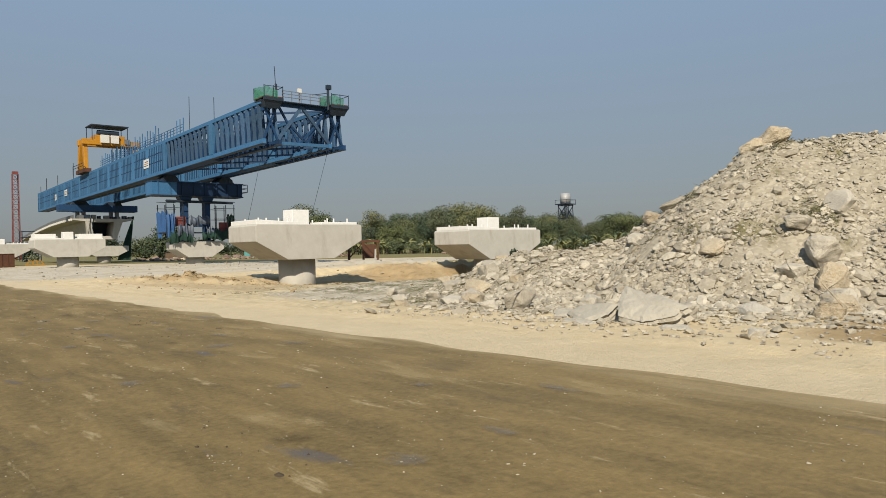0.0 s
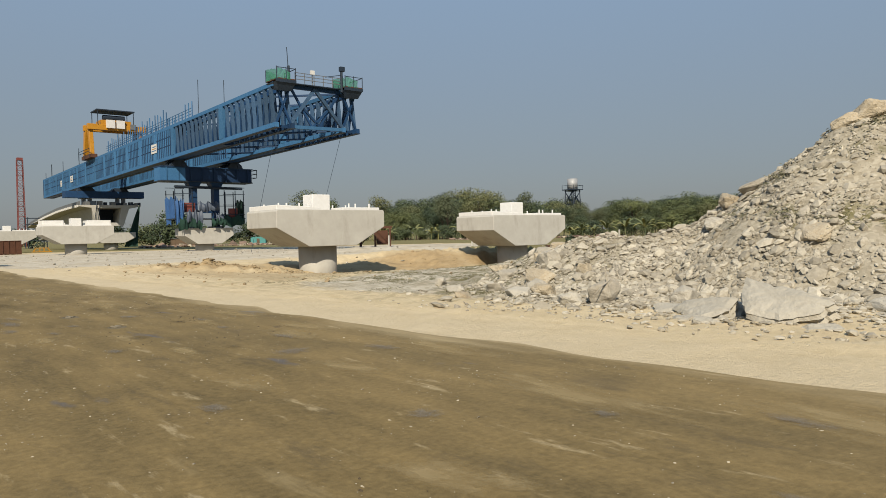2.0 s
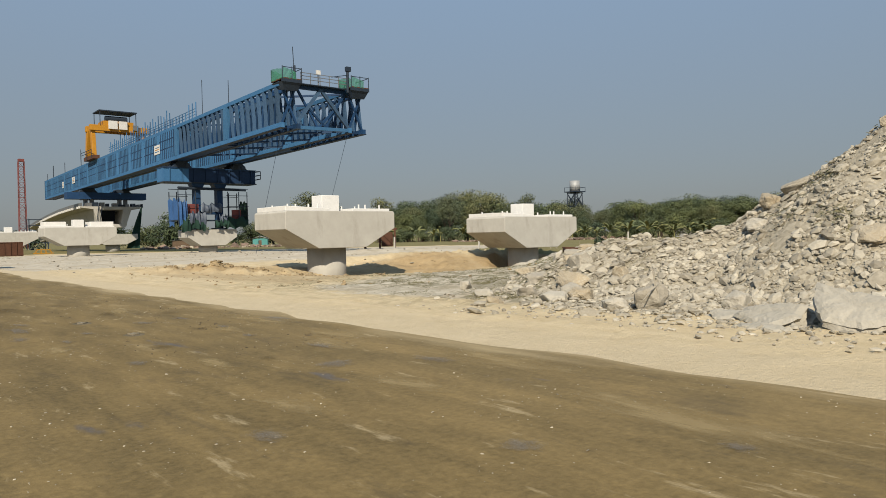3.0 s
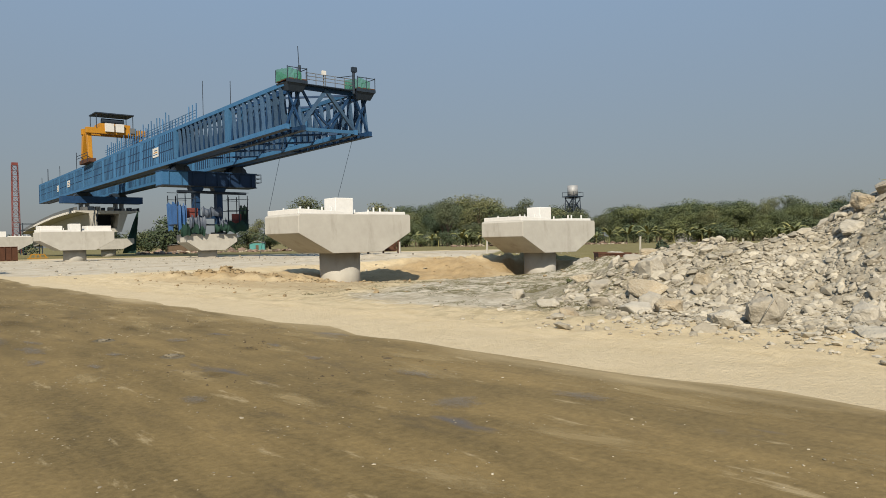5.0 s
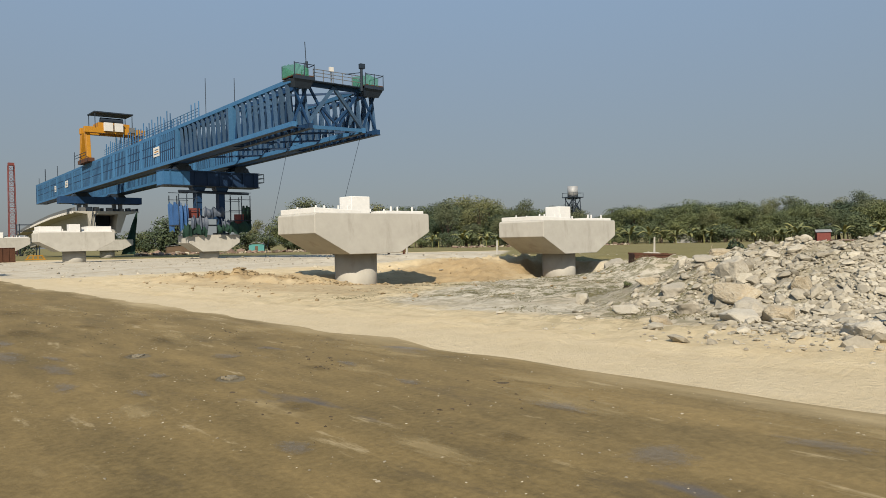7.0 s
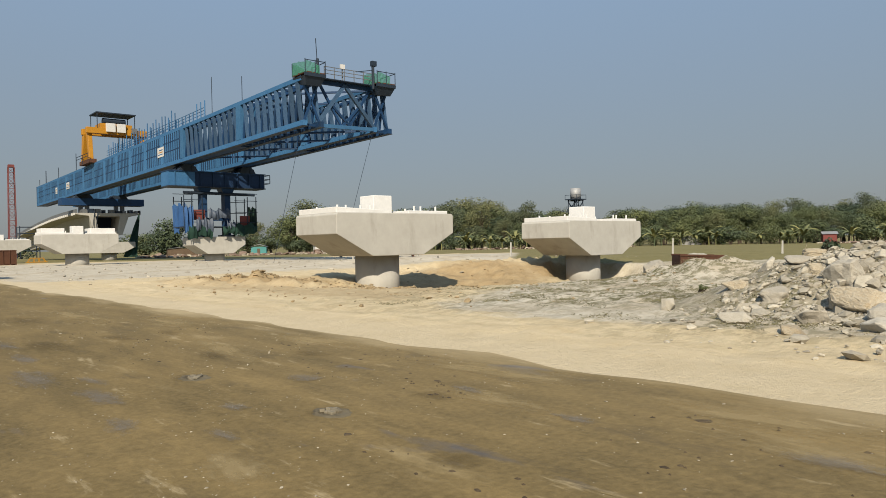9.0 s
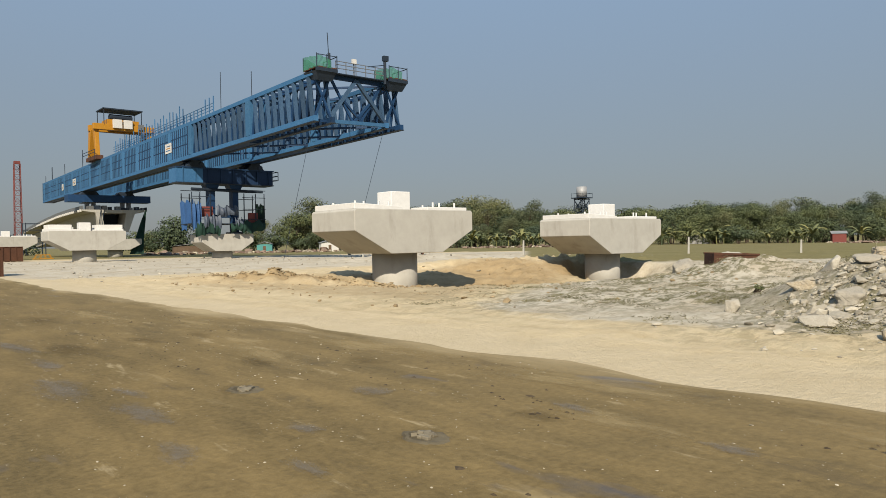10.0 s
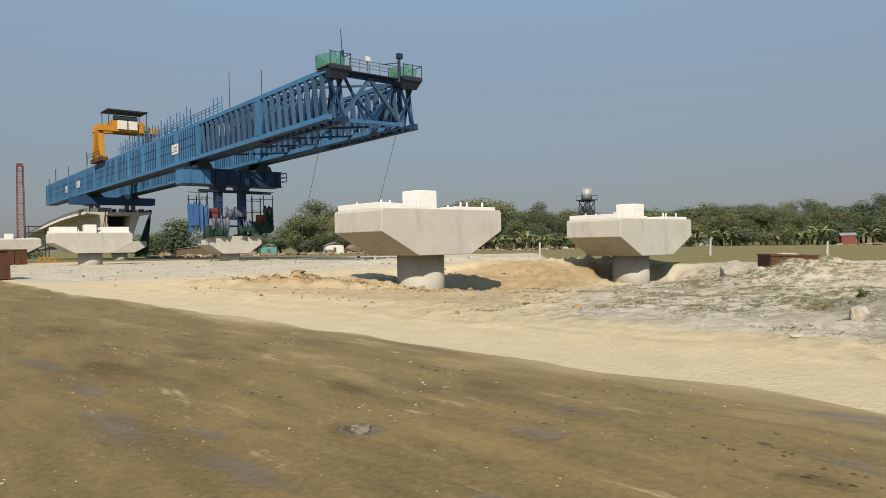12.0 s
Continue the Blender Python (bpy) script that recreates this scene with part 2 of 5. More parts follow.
def road_material():
    m, n, l, b = nodes_of("packed_dirt_road")
    co = n.new("ShaderNodeTexCoord").outputs["Object"]
    lane = noise_node(n, l, co, 1.0, 8.0, 0.68, (1.5, 0.28, 1))
    mid, fine = noise_node(n, l, co, 1.3, 8.0, 0.7), noise_node(n, l, co, 16.0, 8.0, 0.7)
    a = blend(n, l, 0.38, ramp_node(n, l, lane, (0.092, 0.071, 0.032), (0.37, 0.262, 0.11), 0.36, 0.68), ramp_node(n, l, mid, (0.125, 0.088, 0.033), (0.32, 0.225, 0.085)))
    a = blend(n, l, 0.32, a, ramp_node(n, l, fine, (0.08, 0.056, 0.022), (0.42, 0.31, 0.14)))
    # drifted sand
    drift = noise_node(n, l, co, 0.75, 7.0, 0.62, (1.5, 0.3, 1))
    a = blend(n, l, ramp_node(n, l, drift, (0, 0, 0), (0.75, 0.75, 0.75), 0.63, 0.74), a, (0.46, 0.36, 0.19))
    # narrow smears of sand and of dark crust, along the wheel tracks
    smear = noise_node(n, l, co, 1.6, 8.0, 0.7, (2.4, 0.5, 1))
    a = blend(n, l, ramp_node(n, l, smear, (0, 0, 0), (0.7, 0.7, 0.7), 0.60, 0.68), a, (0.50, 0.40, 0.23))
    crust = noise_node(n, l, co, 0.8, 9.0, 0.75, (1.9, 0.6, 1))
    a = blend(n, l, ramp_node(n, l, crust, (0, 0, 0), (0.65, 0.65, 0.65), 0.56, 0.66), a, (0.125, 0.095, 0.05))
    # damp grey patches
    damp = noise_node(n, l, co, 0.7, 5.0, 0.55, (1.3, 0.45, 1))
    dm = ramp_node(n, l, damp, (0, 0, 0), (1, 1, 1), 0.64, 0.69)
    a = blend(n, l, dm, a, (0.14, 0.12, 0.10))
    # sand thickens at the verge
    sep2 = n.new("ShaderNodeSeparateXYZ")
    l.new(co, sep2.inputs[0])
    edge = n.new("ShaderNodeMath")
    edge.operation = "MULTIPLY_ADD"
    l.new(drift, edge.inputs[0])
    edge.inputs[1].default_value = 2.6
    l.new(sep2.outputs["X"], edge.inputs[2])
    # thin dust lies thicker towards the verge
    dust = n.new("ShaderNodeMapRange")
    dust.inputs["From Min"].default_value, dust.inputs["From Max"].default_value, dust.inputs["To Max"].default_value = 4.2, 8.6, 0.12
    l.new(edge.outputs[0], dust.inputs["Value"])
    a = blend(n, l, dust.outputs["Result"], a, (0.50, 0.395, 0.225))
    er = n.new("ShaderNodeMapRange")
    er.inputs["From Min"].default_value, er.inputs["From Max"].default_value = 7.45, 8.5
    l.new(edge.outputs[0], er.inputs["Value"])
    a = blend(n, l, er.outputs["Result"], a, (0.56, 0.445, 0.255))
    paint(n, l, b, a)
    b.inputs["Specular IOR Level"].default_value = 0.2
    rr = n.new("ShaderNodeMapRange")
    rr.inputs["To Min"].default_value, rr.inputs["To Max"].default_value = 0.9, 0.5
    l.new(dm, rr.inputs["Value"])
    l.new(rr.outputs["Result"], b.inputs["Roughness"])
    relief(n, l, b, blend(n, l, 0.6, mid, fine), 0.45, 0.04)
    return m


GROUND, ROAD = ground_material(), road_material()


# ---- mesh helpers ----
class Shape:
    """Gathers vertices and faces of one part."""

    def __init__(self):
        self.v, self.f = [], []

    def add(self, verts, faces):
        k = len(self.v)
        self.v += [tuple(p) for p in verts]
        self.f += [tuple(i + k for i in q) for q in faces]
        return self

    def hull8(self, p):
        return self.add(p, [(0, 3, 2, 1), (4, 5, 6, 7), (0, 1, 5, 4), (1, 2, 6, 5), (2, 3, 7, 6), (3, 0, 4, 7)])

    def box(self, x0, x1, y0, y1, z0, z1):
        return self.hull8([(x0, y0, z0), (x1, y0, z0), (x1, y1, z0), (x0, y1, z0), (x0, y0, z1), (x1, y0, z1), (x1, y1, z1), (x0, y1, z1)])

    def beam(self, p, q, w, h=None):
        p, q = Vector(p), Vector(q)
        d = (q - p).normalized()
        s = d.cross(Vector((0, 0, 1)))
        s = s.normalized() if s.length > 0.01 else Vector((1, 0, 0))
        u = s.cross(d)
        s, u = s * w / 2, u * (h or w) / 2
        return self.hull8([p - s - u, p + s - u, p + s + u, p - s + u, q - s - u, q + s - u, q + s + u, q - s + u])

    def tube(self, p, q, r, n=8, r2=None):
        p, q = Vector(p), Vector(q)
        r2 = r if r2 is None else r2
        d = (q - p).normalized()
        s = d.orthogonal().normalized()
        u = d.cross(s)
        ring = [(math.cos(2 * math.pi * i / n), math.sin(2 * math.pi * i / n)) for i in range(n)]
        verts = [p + (s * a + u * b) * r for a, b in ring] + [q + (s * a + u * b) * r2 for a, b in ring]
        faces = [(i, (i + 1) % n, n + (i + 1) % n, n + i) for i in range(n)] + [tuple(range(n))[::-1], tuple(range(n, 2 * n))]
        return self.add(verts, faces)

    def prism(self, outline, y0, y1):
        """An outline of (x, z) drawn from y0 to y1."""
        n = len(outline)
        verts = [(x, y0, z) for x, z in outline] + [(x, y1, z) for x, z in outline]
        faces = [(i, (i + 1) % n, n + (i + 1) % n, n + i) for i in range(n)] + [tuple(range(n))[::-1], tuple(range(n, 2 * n))]
        return self.add(verts, faces)

    def sheet(self, rows):
        """A cloth through rows of points."""
        k = len(rows[0])
        verts = [p for r in rows for p in r]
        faces = [(i * k + j, i * k + j + 1, (i + 1) * k + j + 1, (i + 1) * k + j) for i in range(len(rows) - 1) for j in range(k - 1)]
        return self.add(verts, faces)

    def moved(self, m):
        self.v = [tuple(m @ Vector(p)) for p in self.v]
        return self

    def mesh(self, name, material, smooth=False, bevel=0.0):
        me = bpy.data.meshes.new(name)
        me.from_pydata(self.v, [], self.f)
        bm = bmesh.new()
        bm.from_mesh(me)
        bmesh.ops.recalc_face_normals(bm, faces=bm.faces)
        if bevel:
            bmesh.ops.bevel(bm, geom=bm.edges[:], offset=bevel, segments=2, affect="EDGES", profile=0.5)
        bm.to_mesh(me)
        bm.free()
        if smooth:
            me.polygons.foreach_set("use_smooth", [True] * len(me.polygons))
        me.materials.append(material)
        return me


def part(name, shape, material, parent, label="", smooth=False, bevel=0.0):
    ob = new(name, shape.mesh(name, material, smooth, bevel))
    ob.parent = parent
    return tagged(ob, label)


def again(ob, parent, m):
    """The same piece once more, on the same mesh."""
    o = new(ob.name, ob.data)
    o.parent = parent
    o.matrix_basis = m
    return o


def thing(name, label, category, m=None, group="", kind=""):
    ob = new(name)
    ob.empty_display_size = 0.2
    ob.matrix_basis = m or Matrix.Identity(4)
    return tagged(ob, label, category, group, kind)


def single(name, shape, material, label, category, m=None, group="", kind="", smooth=False, bevel=0.0):
    ob = new(name, shape.mesh(name, material, smooth, bevel))
    ob.matrix_basis = m or Matrix.Identity(4)
    return tagged(ob, label, category, group, kind)


def polar(bearing, d):
    a = radians(bearing)
    return 0.2 + d * math.sin(a), 12.0 + d * math.cos(a)


# ---- ground ----
def fbm(x, y, s, seed=0.0):
    p = Vector((x * s, y * s, seed))
    return noise.noise(p) + 0.5 * noise.noise(p * 2.1) + 0.25 * noise.noise(p * 4.3)


def step(a, b, v):
    t = min(1.0, max(0.0, (v - a) / (b - a)))
    return t * t * (3 - 2 * t)


# ridge of the rubble heap: x, y, height, steepness
RIDGE = [(17.4, 19.1, 0.42, 0.42), (16.9, 16.6, 1.12, 0.44), (17.2, 14.2, 1.3, 0.42), (18.6, 12.7, 1.75, 0.55), (19.8, 11.1, 3.05, 0.70), (20.4, 9.4, 4.45, 0.80), (21.6, 7.6, 4.45, 0.77), (23.0, 4.5, 4.4, 0.74), (24.0, 0.0, 4.2, 0.74), (25.0, -6.0, 4.0, 0.74)]


def heap_z(x, y):
    best = -9.0
    for (x0, y0, h0, s0), (x1, y1, h1, s1) in zip(RIDGE, RIDGE[1:]):
        dx, dy = x1 - x0, y1 - y0
        t = min(1.0, max(0.0, ((x - x0) * dx + (y - y0) * dy) / (dx * dx + dy * dy)))
        d = math.hypot(x - x0 - t * dx, y - y0 - t * dy)
        d = math.sqrt(d * d + 0.25) - 0.4
        best = max(best, h0 + t * (h1 - h0) - (s0 + t * (s1 - s0)) * d)
    return best


def blob(x, y, cx, cy, sx, sy, turn=0.0):
    c, s = math.cos(radians(turn)), math.sin(radians(turn))
    u, v = ((x - cx) * c + (y - cy) * s) / sx, (-(x - cx) * s + (y - cy) * c) / sy
    return math.exp(-0.5 * (u * u + v * v))


def pit(x, y, cx, cy, r0, r1):
    d = math.hypot(x - cx, y - cy) + 0.5 * fbm(x, y, 0.5, 7) + 0.3 * fbm(x, y, 1.5, 17)
    return 1 - step(r0, r1, d)


def plain_z(x, y):
    z = 0.0107 * max(-20, min(x, 8)) - 0.00895 * max(-20, min(y, 42))
    return z - 1.2 * min(1.0, max(0.0, (math.hypot(x, y - 12) - 80) / 240))


def ground_z(x, y):
    z = plain_z(x, y)
    if not (5.0 < x < 90 and -20 < y < 110):
        return z
    soft = step(6.4, 9.5, x)
    z += soft * (0.06 * fbm(x, y, 0.9, 2) + 0.045 * fbm(x, y, 2.9, 4))
    z -= 1.05 * blob(x, y, 27.5, 38, 6.5, 4.6)
    z -= 0.65 * pit(x, y, 28.6, 45.4, 3.0, 6.0)
    z += 0.5 * blob(x, y, 34.0, 47.8, 5.0, 2.8) + 0.2 * blob(x, y, 28, 55, 7, 2.2)
    z -= 0.75 * blob(x, y, 36.3, 37.3, 3.4, 3.2, 45)
    z -= 1.0 * pit(x, y, 40.0, 40.9, 2.5, 3.9)
    z += (0.12 * fbm(x, y, 1.3, 14) + 0.12 * fbm(x, y, 3.1, 15)) * blob(x, y, 30, 40, 11, 8)
    z += 0.28 * blob(x, y, 41.5, 45.4, 4.5, 1.0) * (1 + 2.6 * fbm(x, y, 1.5, 8))
    z += (0.42 + 0.45 * fbm(x, y, 1.1, 5)) * blob(x, y, 15.6, 42.2, 3.6, 1.0, -50)
    z += (0.0 + 0.3 * fbm(x, y, 1.5, 6)) * blob(x, y, 20.2, 37.2, 3.0, 0.8, -40) - 0.22 * blob(x, y, 21.6, 40.2, 2.2, 1.4)
    z += (0.74 + 0.3 * fbm(x, y, 1.1, 9)) * blob(x, y, 26.2, 24.9, 1.9, 1.5) + (0.5 + 0.3 * fbm(x, y, 1.3, 29)) * blob(x, y, 30.5, 22.0, 2.4, 1.4) + 0.07 * fbm(x, y, 1.6, 39) * litter_at(x, y)
    z += (0.5 + 0.2 * fbm(x, y, 0.8, 3)) * blob(x, y, 41, 62, 8, 2.2, -30)
    h = heap_z(x, y) + 0.16 * fbm(x, y, 0.55, 11) + 0.13 * fbm(x, y, 1.9, 12)
    if h > z - 0.5:
        k = 0.35
        w = min(1.0, max(0.0, 0.5 + 0.5 * (h - z) / k))
        z = z + (h - z) * w + k * w * (1 - w) * 0.5
    return z


def zones(x, y):
    """Weeds, pale sand, brown soil and grey rubble, 0 to 1."""
    bearing, d = math.degrees(math.atan2(x - 0.2, y - 12)), math.hypot(x - 0.2, y - 12)
    weeds = step(45.5, 48.5, bearing) * step(48, 58, d) if bearing < 150 else 0.0
    weeds = max(weeds, step(120, 126, d), 0.3 * blob(x, y, 30.5, 22.5, 2.2, 1.5))
    pale = step(48, 56, y + 0.15 * x - 4) * step(6, 9, x) * (1 - step(108, 122, d))
    brown = max(0.52 * step(19, 25, y) * step(9.5, 12.5, x) * (1 - step(46, 52, y)) * (1 - step(34, 38, x)), blob(x, y, 40.5, 42, 4, 3) * 1.2, blob(x, y, 29, 44, 6, 4) * 1.1, 0.8 * blob(x, y, 15.6, 42.2, 4, 1.5, -50))
    brown = max(brown, 0.75 * step(9.5, 11.5, x) * (1 - step(4, 6.5, y)))
    grey = step(0.0, 0.35, heap_z(x, y) - plain_z(x, y) + 0.55)
    apron = step(9.6, 12.6, x + 0.05 * (y - 12)) * step(7, 11, y) * (1 - step(23, 28, y - 0.6 * (x - 13))) * (1 - step(56, 66, d))
    pale, brown = max(pale, 0.8 * apron), brown * (1 - 0.8 * apron)
    if x > 17 and heap_z(x, y) > 1.2:
        weeds = max(weeds, 0.3 * step(0.05, 0.6, fbm(x, y, 0.8, 50)))
    return weeds, pale, brown * (1 - grey), grey


def litter_at(x, y):
    """Where dry weeds lie trampled, 0 to 1."""
    if not (9 < x < 48 and -12 < y < 52):
        return 0.0
    v = max(blob(x, y, 19, 21.0, 6.0, 3.2, -35) * 1.3, 1.2 * blob(x, y, 26, 27, 6, 3.6), 1.2 * blob(x, y, 31, 31, 6, 4), 1.2 * blob(x, y, 38, 33, 7, 4), blob(x, y, 30.5, 22.5, 3, 2), 0.9 * blob(x, y, 13.5, 16.5, 2.5, 2.0))
    if heap_z(x, y) > 1.3:
        v = max(v, step(0.0, 0.4, fbm(x, y, 0.7, 50)))
    return min(1.0, v)


def axis(*runs):
    out = []
    for a, b, s in runs:
        n = max(1, round((b - a) / s))
        out += [a + (b - a) * i / n for i in range(n)]
    return out + [runs[-1][1]]


def grid_sheet(name, xs, ys, height, material, zoned):
    verts = [(x, y, height(x, y)) for y in ys for x in xs]
    k = len(xs)
    faces = [(j * k + i, j * k + i + 1, (j + 1) * k + i + 1, (j + 1) * k + i) for j in range(len(ys) - 1) for i in range(k - 1)]
    me = bpy.data.meshes.new(name)
    me.from_pydata(verts, [], faces)
    me.polygons.foreach_set("use_smooth", [True] * len(faces))
    if zoned:
        at = me.attributes.new("zone", "FLOAT_COLOR", "POINT")
        at.data.foreach_set("color", [c for x, y, _ in verts for c in zones(x, y)])
        li = me.attributes.new("litter", "FLOAT", "POINT")
        li.data.foreach_set("value", [litter_at(x, y) for x, y, _ in verts])
    me.materials.append(material)
    return new(name, me)


XS = axis((-4000, -400, 900), (-400, -40, 90), (-40, 5, 9), (5, 34, 0.22), (34, 52, 0.4), (52, 90, 1.6), (90, 200, 10), (200, 400, 50), (400, 4000, 900))
YS = axis((-4000, -400, 900), (-400, -40, 90), (-40, -4, 6), (-4, 50, 0.22), (50, 72, 0.7), (72, 130, 3), (130, 400, 30), (400, 4000, 900))
tagged(grid_sheet("ground", XS, YS, ground_z, GROUND, True), "pale sandy construction ground with rubble, pits and weedy field", "ground", kind="structure")


def road_edge(y):
    return 7.05 + 0.3 * noise.noise(Vector((y * 0.12, 3, 0))) + 0.25 * noise.noise(Vector((y * 0.6, 9, 0)))


def make_road():
    s = Shape()
    ys = axis((-60, 90, 0.5))
    rows = []
    for y in ys:
        e = road_edge(y)
        rows.append([(x, y, plain_z(x, y) + (0.022 if x < e - 0.3 else -0.03)) for x in (-7.5, -4, -1, 2, 4, 5.5, e - 0.5, e)])
    s.sheet(rows)
    tagged(new("road", s.mesh("road", ROAD, True)), "packed brown dirt haul road with sand drifts", "road", kind="structure")


make_road()


# ---- bridge piers ----
def make_pier(label, x0, x1, y0, y1, top, bottom, half, r, foot, pads=True):
    """A hammerhead pier: round column, tapered cap, thin bearing pads, plinth and short dowels."""
    cx, cy = (x0 + x1) / 2, (y0 + y1) / 2
    th = thing("bridge_pier", label, "bridge pier", pose(cx, cy, foot), "viaduct piers")
    a, d, zt, zb = (x1 - x0) / 2, (y1 - y0) / 2, top - foot, bottom - foot
    part("column", Shape().tube((0, 0, -0.6), (0, 0, zb + 0.02), r, 48), CONCRETE, th, "round concrete column", True)
    for o in th.children:
        for p in o.data.polygons:
            p.use_smooth = len(p.vertices) == 4
    zs = zb + (zt - zb) * 0.52
    c = 0.1
    part("cap", Shape().prism([(-half, zb), (half, zb), (a, zs), (a, zt - c), (a - c, zt), (-a + c, zt), (-a, zt - c), (-a, zs)], -d, d), CONCRETE, th, "tapered concrete pier cap", bevel=0.035)
    if pads:
        for q0, q1 in ((-a + 0.12, -0.85), (0.85, a - 0.25)):
            part("bearing_pad", Shape().prism([(q0, zt - 0.01), (q1, zt - 0.01), (q1, zt + 0.17), (q0, zt + 0.3 if q0 < 0 else zt + 0.17)], -d + 0.2, d - 0.15), PALE_CONCRETE, th, "white concrete topping", bevel=0.03)
        part("plinth", Shape().box(-0.64, 0.64, -0.66, 0.66, zt - 0.01, zt + 1.05), PALE_CONCRETE, th, "white concrete plinth", bevel=0.04)
        rod = None
        for i, (u, v) in enumerate([(-0.85, -0.6), (-0.7, -0.55), (-0.52, -0.7), (-0.36, -0.7), (-0.8, 0.55), (-0.5, 0.6), (0.4, -0.7), (0.56, -0.6), (0.82, -0.65), (0.5, 0.6), (0.75, 0.55)]):
            if rod is None:
                rod = part("dowel", Shape().tube((0, 0, 0.1), (0, 0, 0.44), 0.055, 8), PALE_CONCRETE, th)
                rod.matrix_basis = pose(u * a, v * d, zt)
            else:
                again(rod, th, pose(u * a, v * d, zt))
    return th


make_pier("grey concrete hammerhead pier standing in a brown pit", 19.1, 26.95, 41.0, 45.2, 3.12, 0.83, 1.72, 1.24, -1.4)
make_pier("stained grey concrete hammerhead pier in a dug hollow", 35.9, 43.95, 39.8, 44.0, 2.74, 0.40, 1.75, 1.2, -1.5)
far_pier = make_pier("concrete hammerhead pier on flat pale sand", 17.9, 26.6, 105.0, 109.3, 3.45, 1.05, 2.1, 1.35, -0.35)
for sx0, sx1 in ((-4.2, -1.7), (1.2, 4.1)):
    part("white_block", Shape().box(sx0, sx1, -1.6, 1.2, 3.8, 4.55), PALE_CONCRETE, far_pier, "whitewashed concrete block", bevel=0.04)
make_pier("concrete hammerhead pier carrying the blue gantry's front legs", 36.0, 43.3, 104.2, 108.6, 2.95, 0.6, 1.8, 1.35, -0.45, False)
make_pier("concrete hammerhead pier under the bridge deck", 36.2, 45.2, 160.0, 164.5, 3.0, 0.8, 2.2, 1.4, -0.3, False)
make_pier("distant concrete hammerhead pier on pale sand", 17.0, 26.6, 160.0, 164.5, 3.6, 1.0, 2.2, 1.4, -0.3)


# ---- finished bridge deck ----
def make_deck():
    th = thing("bridge_deck", "concrete box girder bridge deck with an open end", "bridge deck", pose(41.0, 162, 0))
    stations = [(0, 0, 8.85), (12, 0.35, 8.75), (26, 0.9, 8.5), (45, 1.9, 7.9), (70, 3.6, 7.1), (100, 6.2, 6.2)]

    def swept(outline):
        s, n = Shape(), len(outline)
        for dy, dx, zt in stations:
            s.v += [(x + dx, dy, zt + z) for x, z in outline]
        for k in range(len(stations) - 1):
            s.f += [(k * n + i, k * n + (i + 1) % n, (k + 1) * n + (i + 1) % n, (k + 1) * n + i) for i in range(n)]
        s.f += [tuple(range(n)), tuple(range((len(stations) - 1) * n, len(stations) * n))]
        return s

    part("slab", swept([(-6.3, -0.25), (-3.4, -0.62), (3.4, -0.62), (6.0, -0.25), (6.0, 0), (-6.3, 0)]), CONCRETE, th, "concrete deck slab")
    part("web", swept([(-3.9, -0.6), (-2.9, -4.4), (-2.1, -4.4), (-2.7, -0.6)]), CONCRETE, th)
    part("web", swept([(1.9, -0.6), (1.3, -4.4), (2.3, -4.4), (3.6, -0.6)]), CONCRETE, th)
    part("bottom_slab", swept([(-2.15, -4.4), (1.35, -4.4), (1.5, -3.7), (-2.3, -3.7)]), CONCRETE, th)
    # Added dark sheet: stands for the shade in the hollow girder.
    part("inner_wall", Shape().box(-2.6, 1.8, 6, 6.3, 4.9, 8.2), DARK_STEEL, th, "dark sheet standing for the shade inside the girder")
    part("parapet", swept([(-6.25, 0.0), (-6.05, 0.0), (-6.05, 0.75), (-6.25, 0.75)]), GREY_STEEL, th, "grey edge formwork")
    part("parapet", swept([(5.75, 0.0), (5.95, 0.0), (5.95, 0.6), (5.75, 0.6)]), DARK_STEEL, th)
    br = part("bracket", Shape().box(-0.25, 0.1, -0.12, 0.12, -0.4, 0.05), WHITE, th)
    first = True
    for dy in range(1, 60, 2):
        k = max(i for i in range(len(stations) - 1) if stations[i][0] <= dy)
        (a0, b0, c0), (a1, b1, c1) = stations[k], stations[k + 1]
        t = (dy - a0) / (a1 - a0)
        m = pose(-6.3 + b0 + t * (b1 - b0), dy, c0 + t * (c1 - c0))
        if first:
            br.matrix_basis, first = m, False
        else:
            again(br, th, m)
    part("ladder", Shape().beam((-3.6, -0.5, 4.2), (-2.9, -0.15, 8.9), 0.1).beam((-3.0, -0.5, 4.2), (-2.3, -0.15, 8.9), 0.1), DARK_STEEL, th, "leaning steel ladder")
    random.seed(5)
    for i in range(9):
        x = -5.0 + i * 1.25
        part("formwork_box", Shape().box(x, x + random.uniform(0.5, 1.0), 0.3, 1.6, 8.86, 8.9 + random.uniform(0.35, 0.85)), DARK_STEEL if i % 2 else GREY_STEEL, th)
    # net hanging from the right corner
    rows = []
    for i in range(7):
        t = i / 6
        w = 0.2 + 2.6 * t
        rows.append([(5.6 - 1.6 * t + w * (j / 6 - 0.7) + 0.1 * math.sin(j * 2), -0.4 - 0.6 * t + 0.25 * math.sin(j * 1.7 + i), 8.8 - 8.9 * t) for j in range(7)])
    part("hanging_net", Shape().sheet(rows), DARK_NET, th, "dark green safety net hanging to the ground", True)


make_deck()


